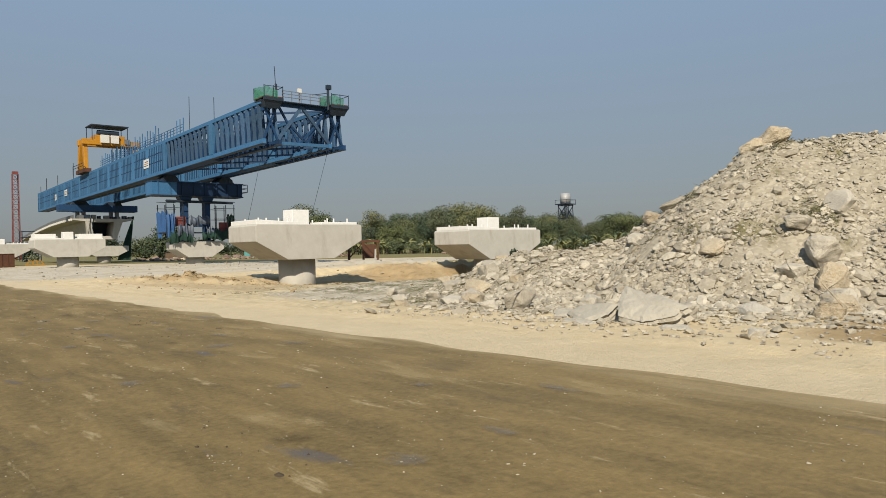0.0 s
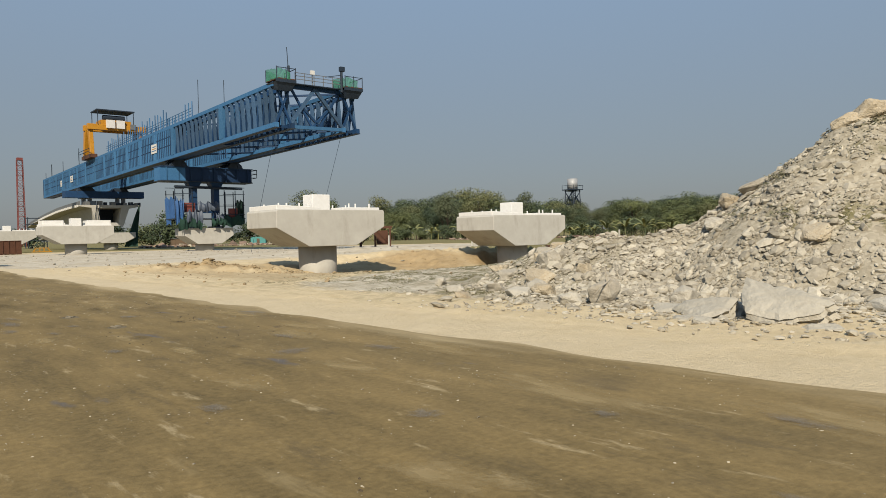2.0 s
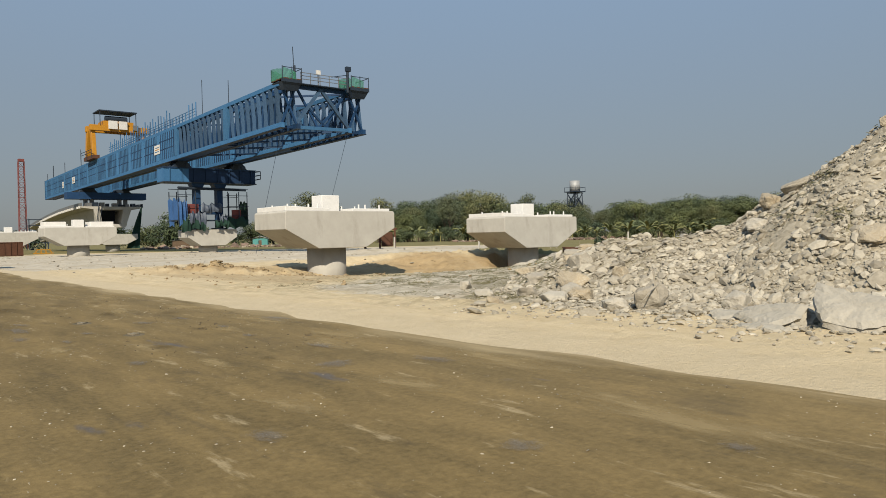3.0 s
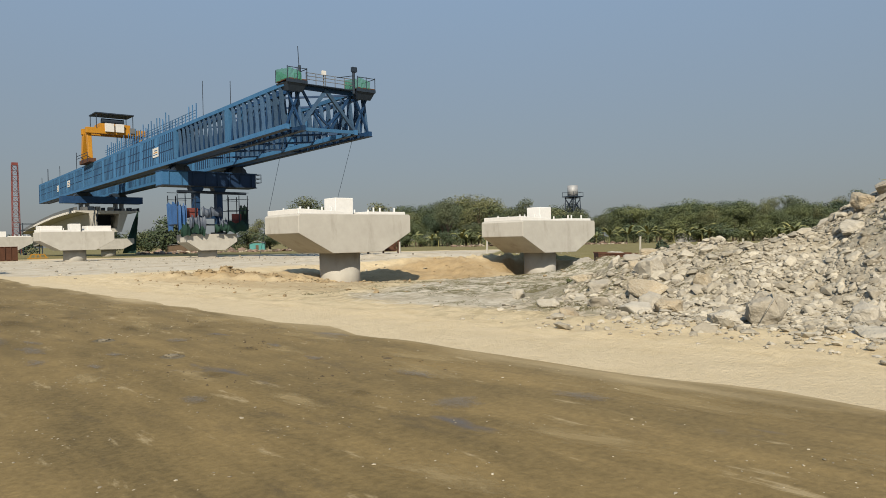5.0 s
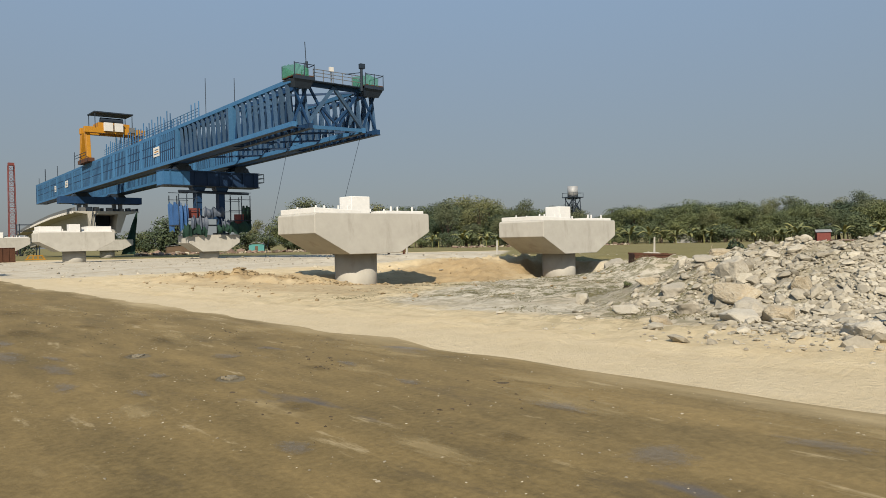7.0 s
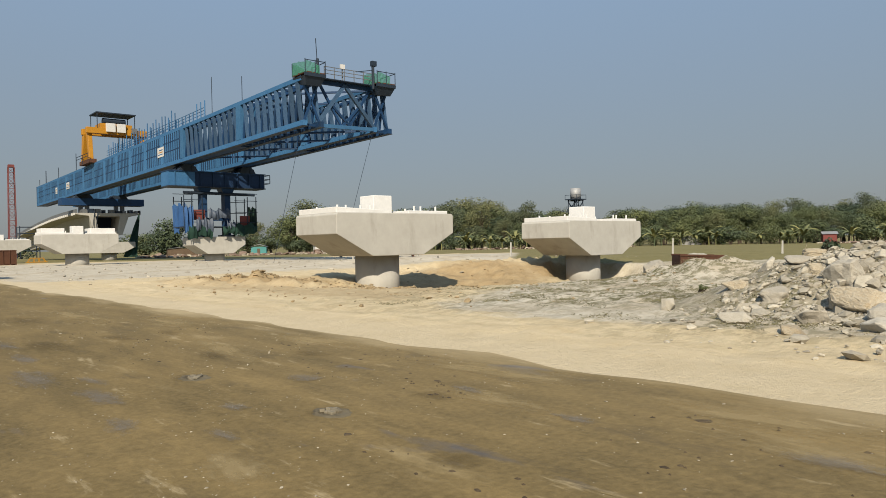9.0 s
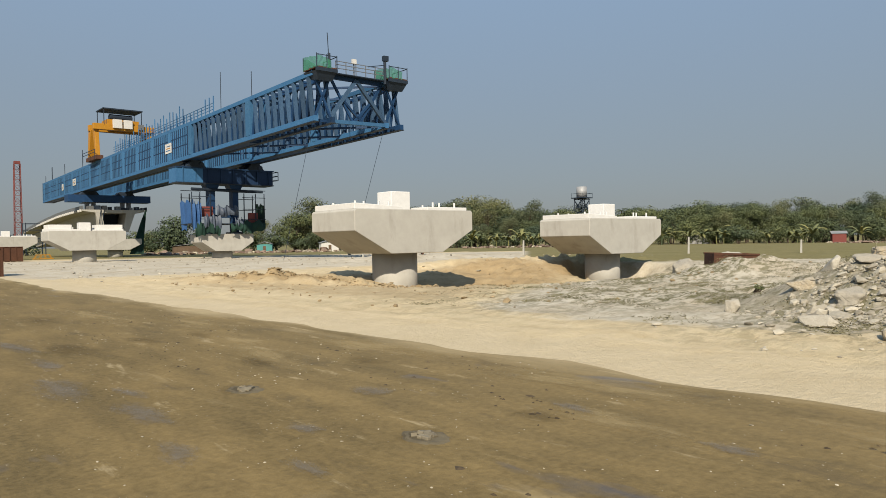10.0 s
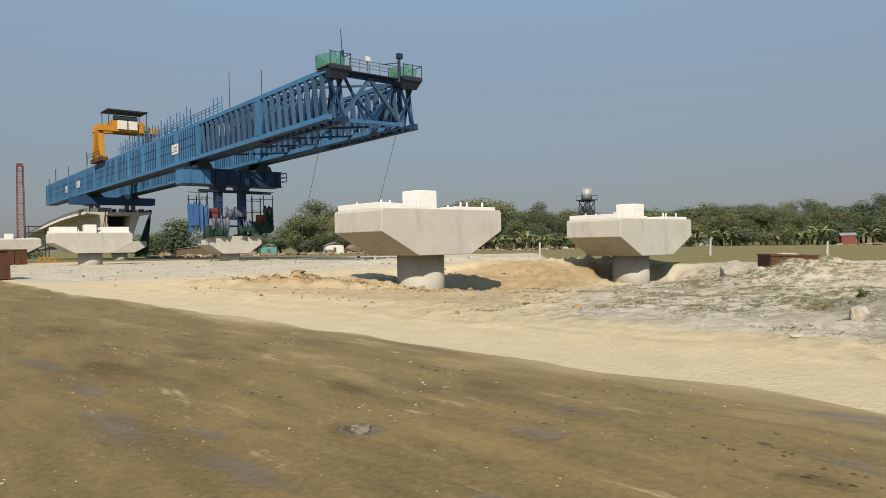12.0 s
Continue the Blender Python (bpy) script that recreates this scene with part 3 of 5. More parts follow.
# ---- scaffolding beside the deck and far steel work ----
def make_scaffold():
    th = thing("scaffold_tower", "dark steel scaffold stair tower beside the deck", "scaffold", pose(36.0, 217, -0.3))
    for x in (-2.2, 2.2):
        for y in (-2, 2):
            part("post", Shape().tube((x, y, 0), (x, y, 8.2), 0.12, 6), DARK_STEEL, th)
    for z in (2, 4.2, 6.4, 8.0):
        for x in (-2.2, 2.2):
            part("ledger", Shape().beam((x, -2, z), (x, 2, z), 0.12), DARK_STEEL, th)
        for y in (-2, 2):
            part("ledger", Shape().beam((-2.2, y, z), (2.2, y, z), 0.12), DARK_STEEL, th)
        part("brace", Shape().beam((-2.2, -2, z - 2), (2.2, -2, z), 0.1), DARK_STEEL, th)


make_scaffold()


def make_boom():
    th = thing("lattice_crane_boom", "faded red lattice crane boom standing upright", "crane", pose(39.2, 259.3, -0.3))
    w, h = 1.05, 27.6
    for x in (-w, w):
        for y in (-w, w):
            part("chord", Shape().tube((x, y, 0), (x * 0.75, y * 0.75, h), 0.11, 6), RED_PAINT, th)
    n = 17
    for side in range(4):
        s = Shape()
        for i in range(n):
            z0, z1 = h * i / n, h * (i + 1) / n
            k0, k1 = 1 - 0.25 * i / n, 1 - 0.25 * (i + 1) / n
            a, b = ((-w, -w), (w, -w), (w, w), (-w, w))[side], ((w, -w), (w, w), (-w, w), (-w, -w))[side]
            if i % 2:
                a, b = b, a
            s.beam((a[0] * k0, a[1] * k0, z0), (b[0] * k1, b[1] * k1, z1), 0.09)
            s.beam((a[0] * k1, a[1] * k1, z1), (b[0] * k1, b[1] * k1, z1), 0.08)
        part("lacing", s, RED_PAINT, th)
    part("tip", Shape().box(-0.8, 0.8, -0.8, 0.8, h, h + 0.8), RED_PAINT, th)


make_boom()


# ---- blue launching gantry ----
G = pose(33.4, 69.8, 12.9, -0.17, 0, -1.18)
GI = G.inverted()
gantry = thing("launching_gantry", "long blue steel launching gantry with a lattice nose over the piers", "launching gantry", G)
H, NOSE, LEN = 4.72, 33.0, 136.3


def gp(name, shape, material, label="", bevel=0.0):
    return part(name, shape, material, gantry, label, False, bevel)


def make_girder(gx):
    w = 2.2
    for fx in (gx, gx + w - 0.4):
        # Sun-side chords lighter than the inner ones: lighting put into the colour.
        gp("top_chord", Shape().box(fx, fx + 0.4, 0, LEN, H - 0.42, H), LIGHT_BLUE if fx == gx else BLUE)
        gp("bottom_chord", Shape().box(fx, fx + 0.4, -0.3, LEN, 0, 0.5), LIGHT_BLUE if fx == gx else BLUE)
        gp("flange", Shape().box(fx - 0.08, fx + 0.48, -0.3, LEN, -0.07, 0.0), DARK_STEEL)
        # lattice of the nose
        post = strut = None
        for start, stop in ((0.35, 14.1), (15.3, NOSE - 0.6)):
            n = 9 if start < 5 else 11
            p = (stop - start) / n
            for i in range(n):
                # broad outer post, leaning back, lighter as if sunlit, and a slim strut set further in
                if post is None:
                    post = gp("post", Shape().beam((0.14, 0, 0.45), (0.14, 0.42, H - 0.4), 0.24, 0.3), SUNLIT_STEEL)
                    strut = gp("diagonal", Shape().beam((0.28, 0.42, H - 0.4), (0.28, 1.0, 0.45), 0.16, 0.2), BLUE)
                    pose_post = post.matrix_basis = Matrix.Translation((fx, start + i * p, 0)) @ Matrix.Diagonal((1, p, 1, 1))
                    strut.matrix_basis = pose_post
                else:
                    at = Matrix.Translation((fx, start + i * p, 0)) @ Matrix.Diagonal((1, p, 1, 1))
                    again(post, gantry, at)
                    again(strut, gantry, at)
        for yy, ww in ((14.1, 1.2), (NOSE - 0.6, 1.2)):
            gp("splice_post", Shape().box(fx - 0.03, fx + 0.43, yy, yy + ww, 0.5, H - 0.42), PALE_BLUE)
        # plated part: web shade and rib light are put into two blues
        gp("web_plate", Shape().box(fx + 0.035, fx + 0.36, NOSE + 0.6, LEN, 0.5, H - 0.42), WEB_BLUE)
        rib = None
        y = NOSE + 1.4
        k = 0
        while y < LEN - 0.5:
            wide = k % 9 == 8
            if wide:
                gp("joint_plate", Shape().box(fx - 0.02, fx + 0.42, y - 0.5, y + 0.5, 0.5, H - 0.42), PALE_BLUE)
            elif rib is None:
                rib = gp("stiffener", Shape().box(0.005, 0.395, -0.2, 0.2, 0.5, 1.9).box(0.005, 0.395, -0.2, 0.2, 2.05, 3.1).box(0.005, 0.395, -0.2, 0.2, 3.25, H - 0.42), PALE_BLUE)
                rib.matrix_basis = Matrix.Translation((fx, y, 0))
            else:
                again(rib, gantry, Matrix.Translation((fx, y, 0)))
            y += 0.85 if not wide else 1.0
            k += 1
        gp("rail", Shape().box(fx + 0.02, fx + 0.04, NOSE + 0.6, LEN, 3.12, 3.22), BLUE)
    for i in range(20):
        y = 0.6 + i * 1.65
        gp("cross_tie", Shape().box(gx + 0.4, gx + w - 0.4, y, y + 0.18, H - 0.3, H - 0.1), BLUE)
        gp("cross_tie", Shape().box(gx + 0.4, gx + w - 0.4, y, y + 0.18, 0.1, 0.35), BLUE)
    gp("top_plate", Shape().box(gx + 0.38, gx + w - 0.38, NOSE, LEN, H - 0.1, H - 0.03), BLUE)
    gp("bottom_plate", Shape().box(gx + 0.38, gx + w - 0.38, 16, LEN, 0.0, 0.06), BLUE)
    gp("end_plate", Shape().box(gx - 0.05, gx + w + 0.05, LEN, LEN + 0.1, -0.05, H + 0.05), BLUE)
    # crossed end frame at the tip
    gp("end_diagonal", Shape().beam((gx + 0.2, 0.1, H - 0.2), (gx + w - 0.2, 0.1, 0.3), 0.2), BLUE)
    gp("end_diagonal", Shape().beam((gx + w - 0.2, 0.1, H - 0.2), (gx + 0.2, 0.1, 0.3), 0.2), BLUE)


make_girder(0.0)
make_girder(8.0)
# bracing between the girders at the nose
gp("nose_tie", Shape().beam((2.0, 0.6, 0.25), (8.2, -0.1, 0.25), 0.35, 0.35), LIGHT_BLUE)
gp("nose_tie", Shape().box(2.2, 8.0, 0.1, 0.5, H - 0.45, H - 0.1), BLUE)
# Legs share the lighter blue that stands for sunlit steel.
for a, b in (((4.9, 0.15, H - 0.3), (8.3, 0.1, 0.4)), ((4.9, 0.15, H - 0.3), (1.9, 0.4, 0.4))):
    gp("frame_leg", Shape().beam(a, b, 0.3, 0.34), SUNLIT_STEEL)
for a, b in (((2.2, 0.4, H - 0.4), (4.6, 0.4, 0.3)), ((8.0, 0.4, H - 0.4), (5.4, 0.4, 0.3)), ((3.4, 0.3, 2.4), (5.6, 0.3, 0.3)), ((6.6, 0.3, 2.4), (4.6, 0.3, 0.3))):
    gp("nose_brace", Shape().beam(a, b, 0.22), BLUE)
for y in (7.0, 14.6, 22.0, 30.0):
    gp("nose_brace", Shape().beam((2.0, y, 0.3), (8.2, y - 6.0, 0.3), 0.2), BLUE)
    gp("nose_brace", Shape().beam((2.0, y, H - 0.3), (8.2, y - 6.0, H - 0.3), 0.2), BLUE)
gp("walkway", Shape().box(2.3, 7.9, -0.5, 0.5, H - 0.08, H), DARK_STEEL)
for z in (0.45, 0.8, 1.12):
    gp("walkway_rail", Shape().beam((2.3, -0.45, H + z), (7.9, -0.45, H + z), 0.06), GREY_STEEL)
for i in range(6):
    gp("rail_post", Shape().beam((2.3 + i * 1.12, -0.45, H), (2.3 + i * 1.12, -0.45, H + 1.15), 0.06), GREY_STEEL)
lamp_pole = gp("lamp_pole", Shape().tube((4.4, -0.3, H), (4.4, -0.3, H + 1.3), 0.06), GREY_STEEL)
gp("flood_lamp", Shape().box(4.2, 4.65, -0.42, -0.2, H + 1.15, H + 1.6), WHITE, "white flood lamp head").parent = lamp_pole
# netted work platforms on the two tips
random.seed(3)
for px, pw in ((-0.1, 2.15), (8.0, 2.2)):
    y0, y1, z0 = -1.1, 1.5, H + 0.1
    deck = gp("platform", Shape().box(px, px + pw, y0, y1, z0, z0 + 0.14), RUST, "rusty platform floor")
    gp("platform_beam", Shape().hull8([(px + 0.35, y0 + 0.5, z0 - 1.05), (px + pw - 0.3, y0 + 0.5, z0 - 1.05), (px + pw - 0.3, y1 - 0.3, z0 - 0.7), (px + 0.35, y1 - 0.3, z0 - 0.7), (px, y0, z0 - 0.25), (px + pw, y0, z0 - 0.25), (px + pw, y1, z0 - 0.1), (px, y1, z0 - 0.1)]), DARK_STEEL, "dark greasy machinery under the platform")
    gp("platform_beam", Shape().box(px - 0.05, px + pw + 0.05, y0 - 0.05, y0 + 0.15, z0 - 0.3, z0 + 0.02), DARK_STEEL)
    gp("platform_beam", Shape().box(px + 0.2, px + pw - 0.2, y1 - 0.9, y1 - 0.4, z0 - 0.16, z0), DARK_STEEL)
    for cx, cy in ((px, y0), (px + pw, y0), (px, y1), (px + pw, y1), (px + pw / 2, y0)):
        gp("platform_post", Shape().tube((cx, cy, z0), (cx, cy, z0 + 1.3), 0.045, 6), DARK_STEEL).parent = deck
    gp("platform_rail", Shape().beam((px, y0, z0 + 1.2), (px + pw, y0, z0 + 1.2), 0.06).beam((px + pw, y0, z0 + 1.2), (px + pw, y1, z0 + 1.2), 0.06), DARK_STEEL).parent = deck
    for a, b, hi in (((px, y1), (px, y0), 1.15), ((px, y0), (px + pw * 0.72, y0), 1.0), ((px, y1), (px + pw * 0.6, y1), 1.1)):
        rows = []
        for i in range(4):
            rows.append([(a[0] + (b[0] - a[0]) * j / 8 + random.uniform(-0.04, 0.04), a[1] + (b[1] - a[1]) * j / 8 + random.uniform(-0.04, 0.04), z0 + 0.05 + (hi * (1.1 - 0.35 * (j / 8) ** 2) + random.uniform(-0.06, 0.06)) * i / 3) for j in range(9)])
        gp("platform_net", Shape().sheet(rows), GREEN_NET, "green netting round the work platform").parent = deck
gp("mast", Shape().tube((1.5, -0.6, H), (1.5, -0.6, H + 1.7), 0.14, 8), DARK_STEEL)
gp("mast", Shape().tube((1.45, -0.6, H + 1.6), (1.35, -0.6, H + 3.6), 0.04, 6), DARK_STEEL)
gp("mast", Shape().tube((7.9, -0.5, H - 0.4), (7.9, -0.5, H + 2.1), 0.15, 8), DARK_STEEL)
gp("mast_arm", Shape().beam((7.9, -0.5, H + 1.5), (5.9, -0.5, H + 1.05), 0.07), DARK_STEEL)
gp("mast_head", Shape().box(7.7, 8.25, -0.7, -0.3, H + 1.9, H + 2.4), DARK_STEEL)
for y, h in ((14.2, 2.8), (23.0, 4.5)):
    gp("antenna", Shape().tube((0.3, y, H), (0.3, y, H + h), 0.038, 6), DARK_STEEL)
# guard rails and upright bars over the plated part
for gx in (0.15, 10.0):
    for i in range(34):
        y = 25.0 + i * 1.35
        h = (0.9 if i < 3 else 0.0) + (1.1 if i < 8 else 2.5 - 0.02 * i + 0.4 * math.sin(i * 2.3))
        # Near row painted lighter, as if lit.
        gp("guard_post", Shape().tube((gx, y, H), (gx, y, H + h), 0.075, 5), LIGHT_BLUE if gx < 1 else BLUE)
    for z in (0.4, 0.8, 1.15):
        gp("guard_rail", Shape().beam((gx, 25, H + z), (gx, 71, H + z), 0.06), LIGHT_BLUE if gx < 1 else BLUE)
for gx in (1.0, 2.0):
    for z in (0.5, 0.95):
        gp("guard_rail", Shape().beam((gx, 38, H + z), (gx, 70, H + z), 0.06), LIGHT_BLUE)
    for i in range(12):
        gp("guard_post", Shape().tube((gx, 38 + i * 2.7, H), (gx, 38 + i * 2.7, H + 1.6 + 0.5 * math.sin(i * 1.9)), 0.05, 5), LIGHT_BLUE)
gp("rear_mast", Shape().tube((0.3, 126, H), (0.3, 126, H + 3.0), 0.09, 6), DARK_STEEL)
for y, h in ((95, 3.5), (112, 2.4), (134, 1.6)):
    gp("rear_mast", Shape().tube((0.3, y, H), (0.3, y, H + h), 0.06, 6), DARK_STEEL)
# sign boards on the web
for y, w, z in ((40.2, 2.6, 1.55), (100, 2.6, 1.6), (112, 1.6, 1.4)):
    board = gp("sign_board", Shape().box(-0.08, -0.03, y, y + w, z, z + 1.35), WHITE, "white sign board")
    for k in range(3):
        gp("sign_bar", Shape().box(-0.1, -0.081, y + 0.3, y + w - 0.3 - 0.2 * k, z + 0.3 + 0.3 * k, z + 0.42 + 0.3 * k), YELLOW if k == 1 else LIGHT_BLUE).parent = board


# supports, built upright on the piers
def wp(name, shape, material, label="", smooth=False):
    return part(name, shape.moved(GI), material, gantry, label, smooth)


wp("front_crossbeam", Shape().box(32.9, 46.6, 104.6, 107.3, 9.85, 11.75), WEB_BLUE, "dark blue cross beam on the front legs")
# The lit look of the left end is put into a lighter blue box.
wp("crossbeam_end", Shape().box(32.85, 36.4, 104.53, 107.37, 9.86, 11.74), LIGHT_BLUE, "lit left end of the cross beam, in lighter blue")
wp("crossbeam_flange", Shape().box(32.8, 46.7, 104.4, 107.5, 11.75, 11.9), BLUE)
wp("crossbeam_flange", Shape().box(32.8, 46.7, 104.4, 107.5, 9.72, 9.85), DARK_STEEL)
for i in range(8):
    # First two stiffeners match the lit end, the others the dark beam.
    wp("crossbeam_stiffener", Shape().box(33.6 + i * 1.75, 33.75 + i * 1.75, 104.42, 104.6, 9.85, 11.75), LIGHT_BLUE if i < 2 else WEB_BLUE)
for bx in (34.2, 42.6):
    for by in (104.4, 106.4):
        bogie = wp("bogie", Shape().prism([(bx, 11.9), (bx + 2.6, 11.9), (bx + 1.9, 12.8), (bx + 0.7, 12.8)], by, by + 1.1), DARK_STEEL)
        for k in (0.6, 2.0):
            wp("bogie_wheel", Shape().tube((bx + k, by - 0.1, 12.2), (bx + k, by + 1.2, 12.2), 0.35, 12), DARK_STEEL).parent = bogie
for lx in (37.95, 41.3):
    leg = wp("front_leg", Shape().box(lx - 0.42, lx + 0.42, 105.4, 106.6, 2.75, 9.75), BLUE, "blue steel leg")
    wp("leg_flare", Shape().prism([(lx - 0.6, 8.9), (lx + 0.6, 8.9), (lx + 1.0, 9.75), (lx - 1.0, 9.75)], 105.2, 106.8), BLUE).parent = leg
    wp("leg_shoe", Shape().box(lx - 0.85, lx + 0.85, 105.0, 107.0, 2.72, 3.2), DARK_STEEL).parent = leg
wp("leg_tie", Shape().tube((35.0, 105.1, 9.0), (45.2, 105.1, 8.9), 0.2, 8), DARK_STEEL)
wp("leg_tie", Shape().beam((38.4, 106, 5.4), (41.0, 106, 5.4), 0.4), BLUE)
for bx in (46.7,):
    for by in (104.7, 107.2):
        wp("balcony_post", Shape().beam((bx + 0.8, by, 10.6), (bx + 0.8, by, 11.8), 0.08), DARK_STEEL)
    for z in (10.6, 11.2, 11.8):
        wp("balcony_rail", Shape().beam((bx, 104.7, z), (bx + 0.8, 104.7, z), 0.08).beam((bx + 0.8, 104.7, z), (bx + 0.8, 107.2, z), 0.08), DARK_STEEL)
# rear crossbeam on the deck
wp("rear_crossbeam", Shape().box(32.6, 48.2, 163.6, 166.6, 10.45, 11.85), BLUE, "dark blue rear cross beam")
for rx in (36.9, 43.6):
    for k in (-0.6, 0.6):
        wp("rear_leg", Shape().box(rx + k - 0.3, rx + k + 0.3, 164.4, 165.6, 8.8, 10.45), GREY_STEEL)
    wp("rear_bogie", Shape().prism([(rx - 2.0, 11.85), (rx + 1.6, 11.85), (rx + 1.0, 12.6), (rx - 1.4, 12.6)], 164, 166), DARK_STEEL)
# steel ropes from the tip
for a, b in (((41.9, 70.4, 12.9), (39.2, 72.8, -0.2)), ((35.2, 73.2, 13.0), (33.0, 75.4, -0.2))):
    wp("rope", Shape().tube(a, b, 0.022, 5), DARK_STEEL)


# ---- work stage round the front legs ----
def make_stage():
    th = thing("work_stage", "hanging scaffold stage with torn tarpaulins round the gantry legs", "scaffold", pose(39.3, 106, 2.75))
    for x in (-4.7, -3.6, -2.2, 2.6, 4.3, 5.6):
        for y in (-2.0, 1.8):
            part("hanger", Shape().tube((x, y, 0.6 + 0.1 * abs(x)), (x, y, 5.8), 0.07, 5), DARK_STEEL, th)
    for z in (2.2, 3.6, 5.2, 6.2):
        for y in (-2.0, 1.8):
            part("ledger", Shape().beam((-4.8, y, z), (-2.0, y, z), 0.08), DARK_STEEL, th)
            part("ledger", Shape().beam((2.4, y, z), (5.8, y, z), 0.08), DARK_STEEL, th)
    part("stage_floor", Shape().box(-4.9, 5.8, -2.1, 1.9, 1.5, 1.62), DARK_STEEL, th, "dark stage floor")
    random.seed(11)

    def cloth(name, mat, a, b, z0, z1, bulge, label):
        ph = random.uniform(0, 6)
        rows = []
        for i in range(10):
            t = i / 9
            row = []
            for j in range(25):
                u = j / 24
                x, y = a[0] + (b[0] - a[0]) * u, a[1] + (b[1] - a[1]) * u
                fold = 0.16 * math.sin(u * 15 + ph + t * 1.5) * (1.1 - t * 0.5) + 0.09 * math.sin(u * 37 + 2 * ph)
                k = bulge * math.sin(math.pi * t) * (0.6 + 0.4 * math.sin(u * 9)) + fold
                ragged = (1 - t) * (z1 - z0) * (0.12 * math.sin(u * 7 + ph) + 0.07 * math.sin(u * 19 + ph))
                sag = 0.5 * t * math.sin(math.pi * ((u * 2.5 + ph) % 1.0))
                row.append((x + 0.3 * fold, y - k, z0 + (z1 - z0) * t + ragged - sag))
            rows.append(row)
        part(name, Shape().sheet(rows), mat, th, label, True)

    cloth("tarpaulin", BLUE_TARP, (-4.9, 1.5), (-4.5, -2.2), 1.1, 4.9, 0.2, "bright blue tarpaulin")
    cloth("tarpaulin", BLUE_TARP, (-4.7, -2.2), (-3.6, -2.3), 1.1, 4.6, 0.2, "bright blue tarpaulin")
    cloth("tarpaulin", SLATE_TARP, (-3.2, -2.3), (-0.9, -2.3), 1.0, 3.0, 0.3, "grey blue tarpaulin")
    cloth("tarpaulin", SLATE_TARP, (-1.4, -2.3), (1.7, -2.1), 2.6, 4.2, 0.35, "grey blue tarpaulin")
    cloth("tarpaulin", SLATE_TARP, (1.2, -2.2), (2.4, -2.2), 0.9, 2.6, 0.4, "grey blue tarpaulin")
    cloth("net", DARK_NET, (-4.4, -2.3), (-1.0, -2.3), 0.1, 1.9, 0.25, "dark green net")
    cloth("net", DARK_NET, (1.2, -2.4), (5.6, -2.2), 0.5, 2.2, 0.25, "dark net")
    cloth("net", DARK_NET, (5.6, -2.2), (5.9, 1.6), 1.4, 4.6, 0.3, "dark net")
    cloth("net", DARK_NET, (0.4, -2.5), (2.3, -2.5), 0.5, 1.7, 0.4, "green net")
    part("red_panel", Shape().box(-3.3, -1.7, -1.7, -1.5, 2.5, 3.9), RED_PAINT, th, "red sheet panel")
    part("red_panel", Shape().box(3.3, 4.7, -1.8, -1.6, 1.7, 3.1), RED_PAINT, th, "red sheet panel")


make_stage()


# ---- yellow hoist crane on the girders ----
def make_hoist():
    th = thing("hoist_crane", "yellow portal hoist crane riding on the gantry girders", "crane", pose(34.5, 152.0, 17.36))
    for x in (0.3, 9.6):
        part("leg", Shape().hull8([(x - 0.36, -2.2, 0.6), (x + 0.36, -2.2, 0.6), (x + 0.36, -1.4, 0.6), (x - 0.36, -1.4, 0.6), (x - 0.36, -1.5, 5.8), (x + 0.36, -1.5, 5.8), (x + 0.36, 0.0, 5.8), (x - 0.36, 0.0, 5.8)]), YELLOW, th, "yellow box leg", bevel=0.05)
        part("leg", Shape().hull8([(x - 0.5, 2.4, 0.6), (x + 0.5, 2.4, 0.6), (x + 0.5, 3.2, 0.6), (x - 0.5, 3.2, 0.6), (x - 0.5, 0.6, 5.8), (x + 0.5, 0.6, 5.8), (x + 0.5, 2.2, 5.8), (x - 0.5, 2.2, 5.8)]), YELLOW, th, "yellow box leg", bevel=0.05)
        part("end_truck", Shape().box(x - 0.6, x + 0.6, -3.2, 4.0, 0.05, 0.75), RUST, th)
    for y in (-1.6, 1.4):
        part("crane_beam", Shape().box(-0.4, 10.4, y - 0.5, y + 0.5, 5.6, 6.7), YELLOW, th, "yellow crane beam", bevel=0.05)
    part("hoist_body", Shape().box(2.0, 7.6, -1.9, 1.7, 6.7, 7.6), YELLOW, th)
    part("winch_drum", Shape().tube((2.6, -1.0, 8.1), (6.6, -1.0, 8.1), 0.6, 14), DARK_STEEL, th)
    for x0, x1 in ((2.9, 4.5), (4.8, 6.3)):
        part("control_box", Shape().box(x0, x1, -2.5, -1.95, 6.0, 7.6), WHITE, th, "white control cabinet", bevel=0.03)
    part("control_box", Shape().box(7.4, 8.4, -2.4, -2.0, 6.0, 7.0), GREY_STEEL, th)
    canopy = part("canopy", Shape().box(1.2, 8.2, -2.4, 2.4, 9.4, 9.6), DARK_STEEL, th, "dark canopy roof")
    for x in (1.4, 8.0):
        for y in (-2.2, 2.2):
            part("canopy_post", Shape().beam((x, y, 6.7), (x, y, 9.4), 0.12), DARK_STEEL, canopy)
    for x in (5.6, 6.4, 7.2, 8.0):
        part("hoist_rope", Shape().tube((x, 0, -3.0), (x, 0, 5.5), 0.07, 5), DARK_STEEL, th)
    for z in (1.2, 1.7):
        part("foot_rail", Shape().beam((-0.6, -3.4, z), (-0.6, 5.0, z), 0.08), DARK_STEEL, th)
    for y in (-3.4, 0.5, 5.0):
        part("foot_rail_post", Shape().beam((-0.6, y, 0.0), (-0.6, y, 1.75), 0.08), DARK_STEEL, th)


make_hoist()


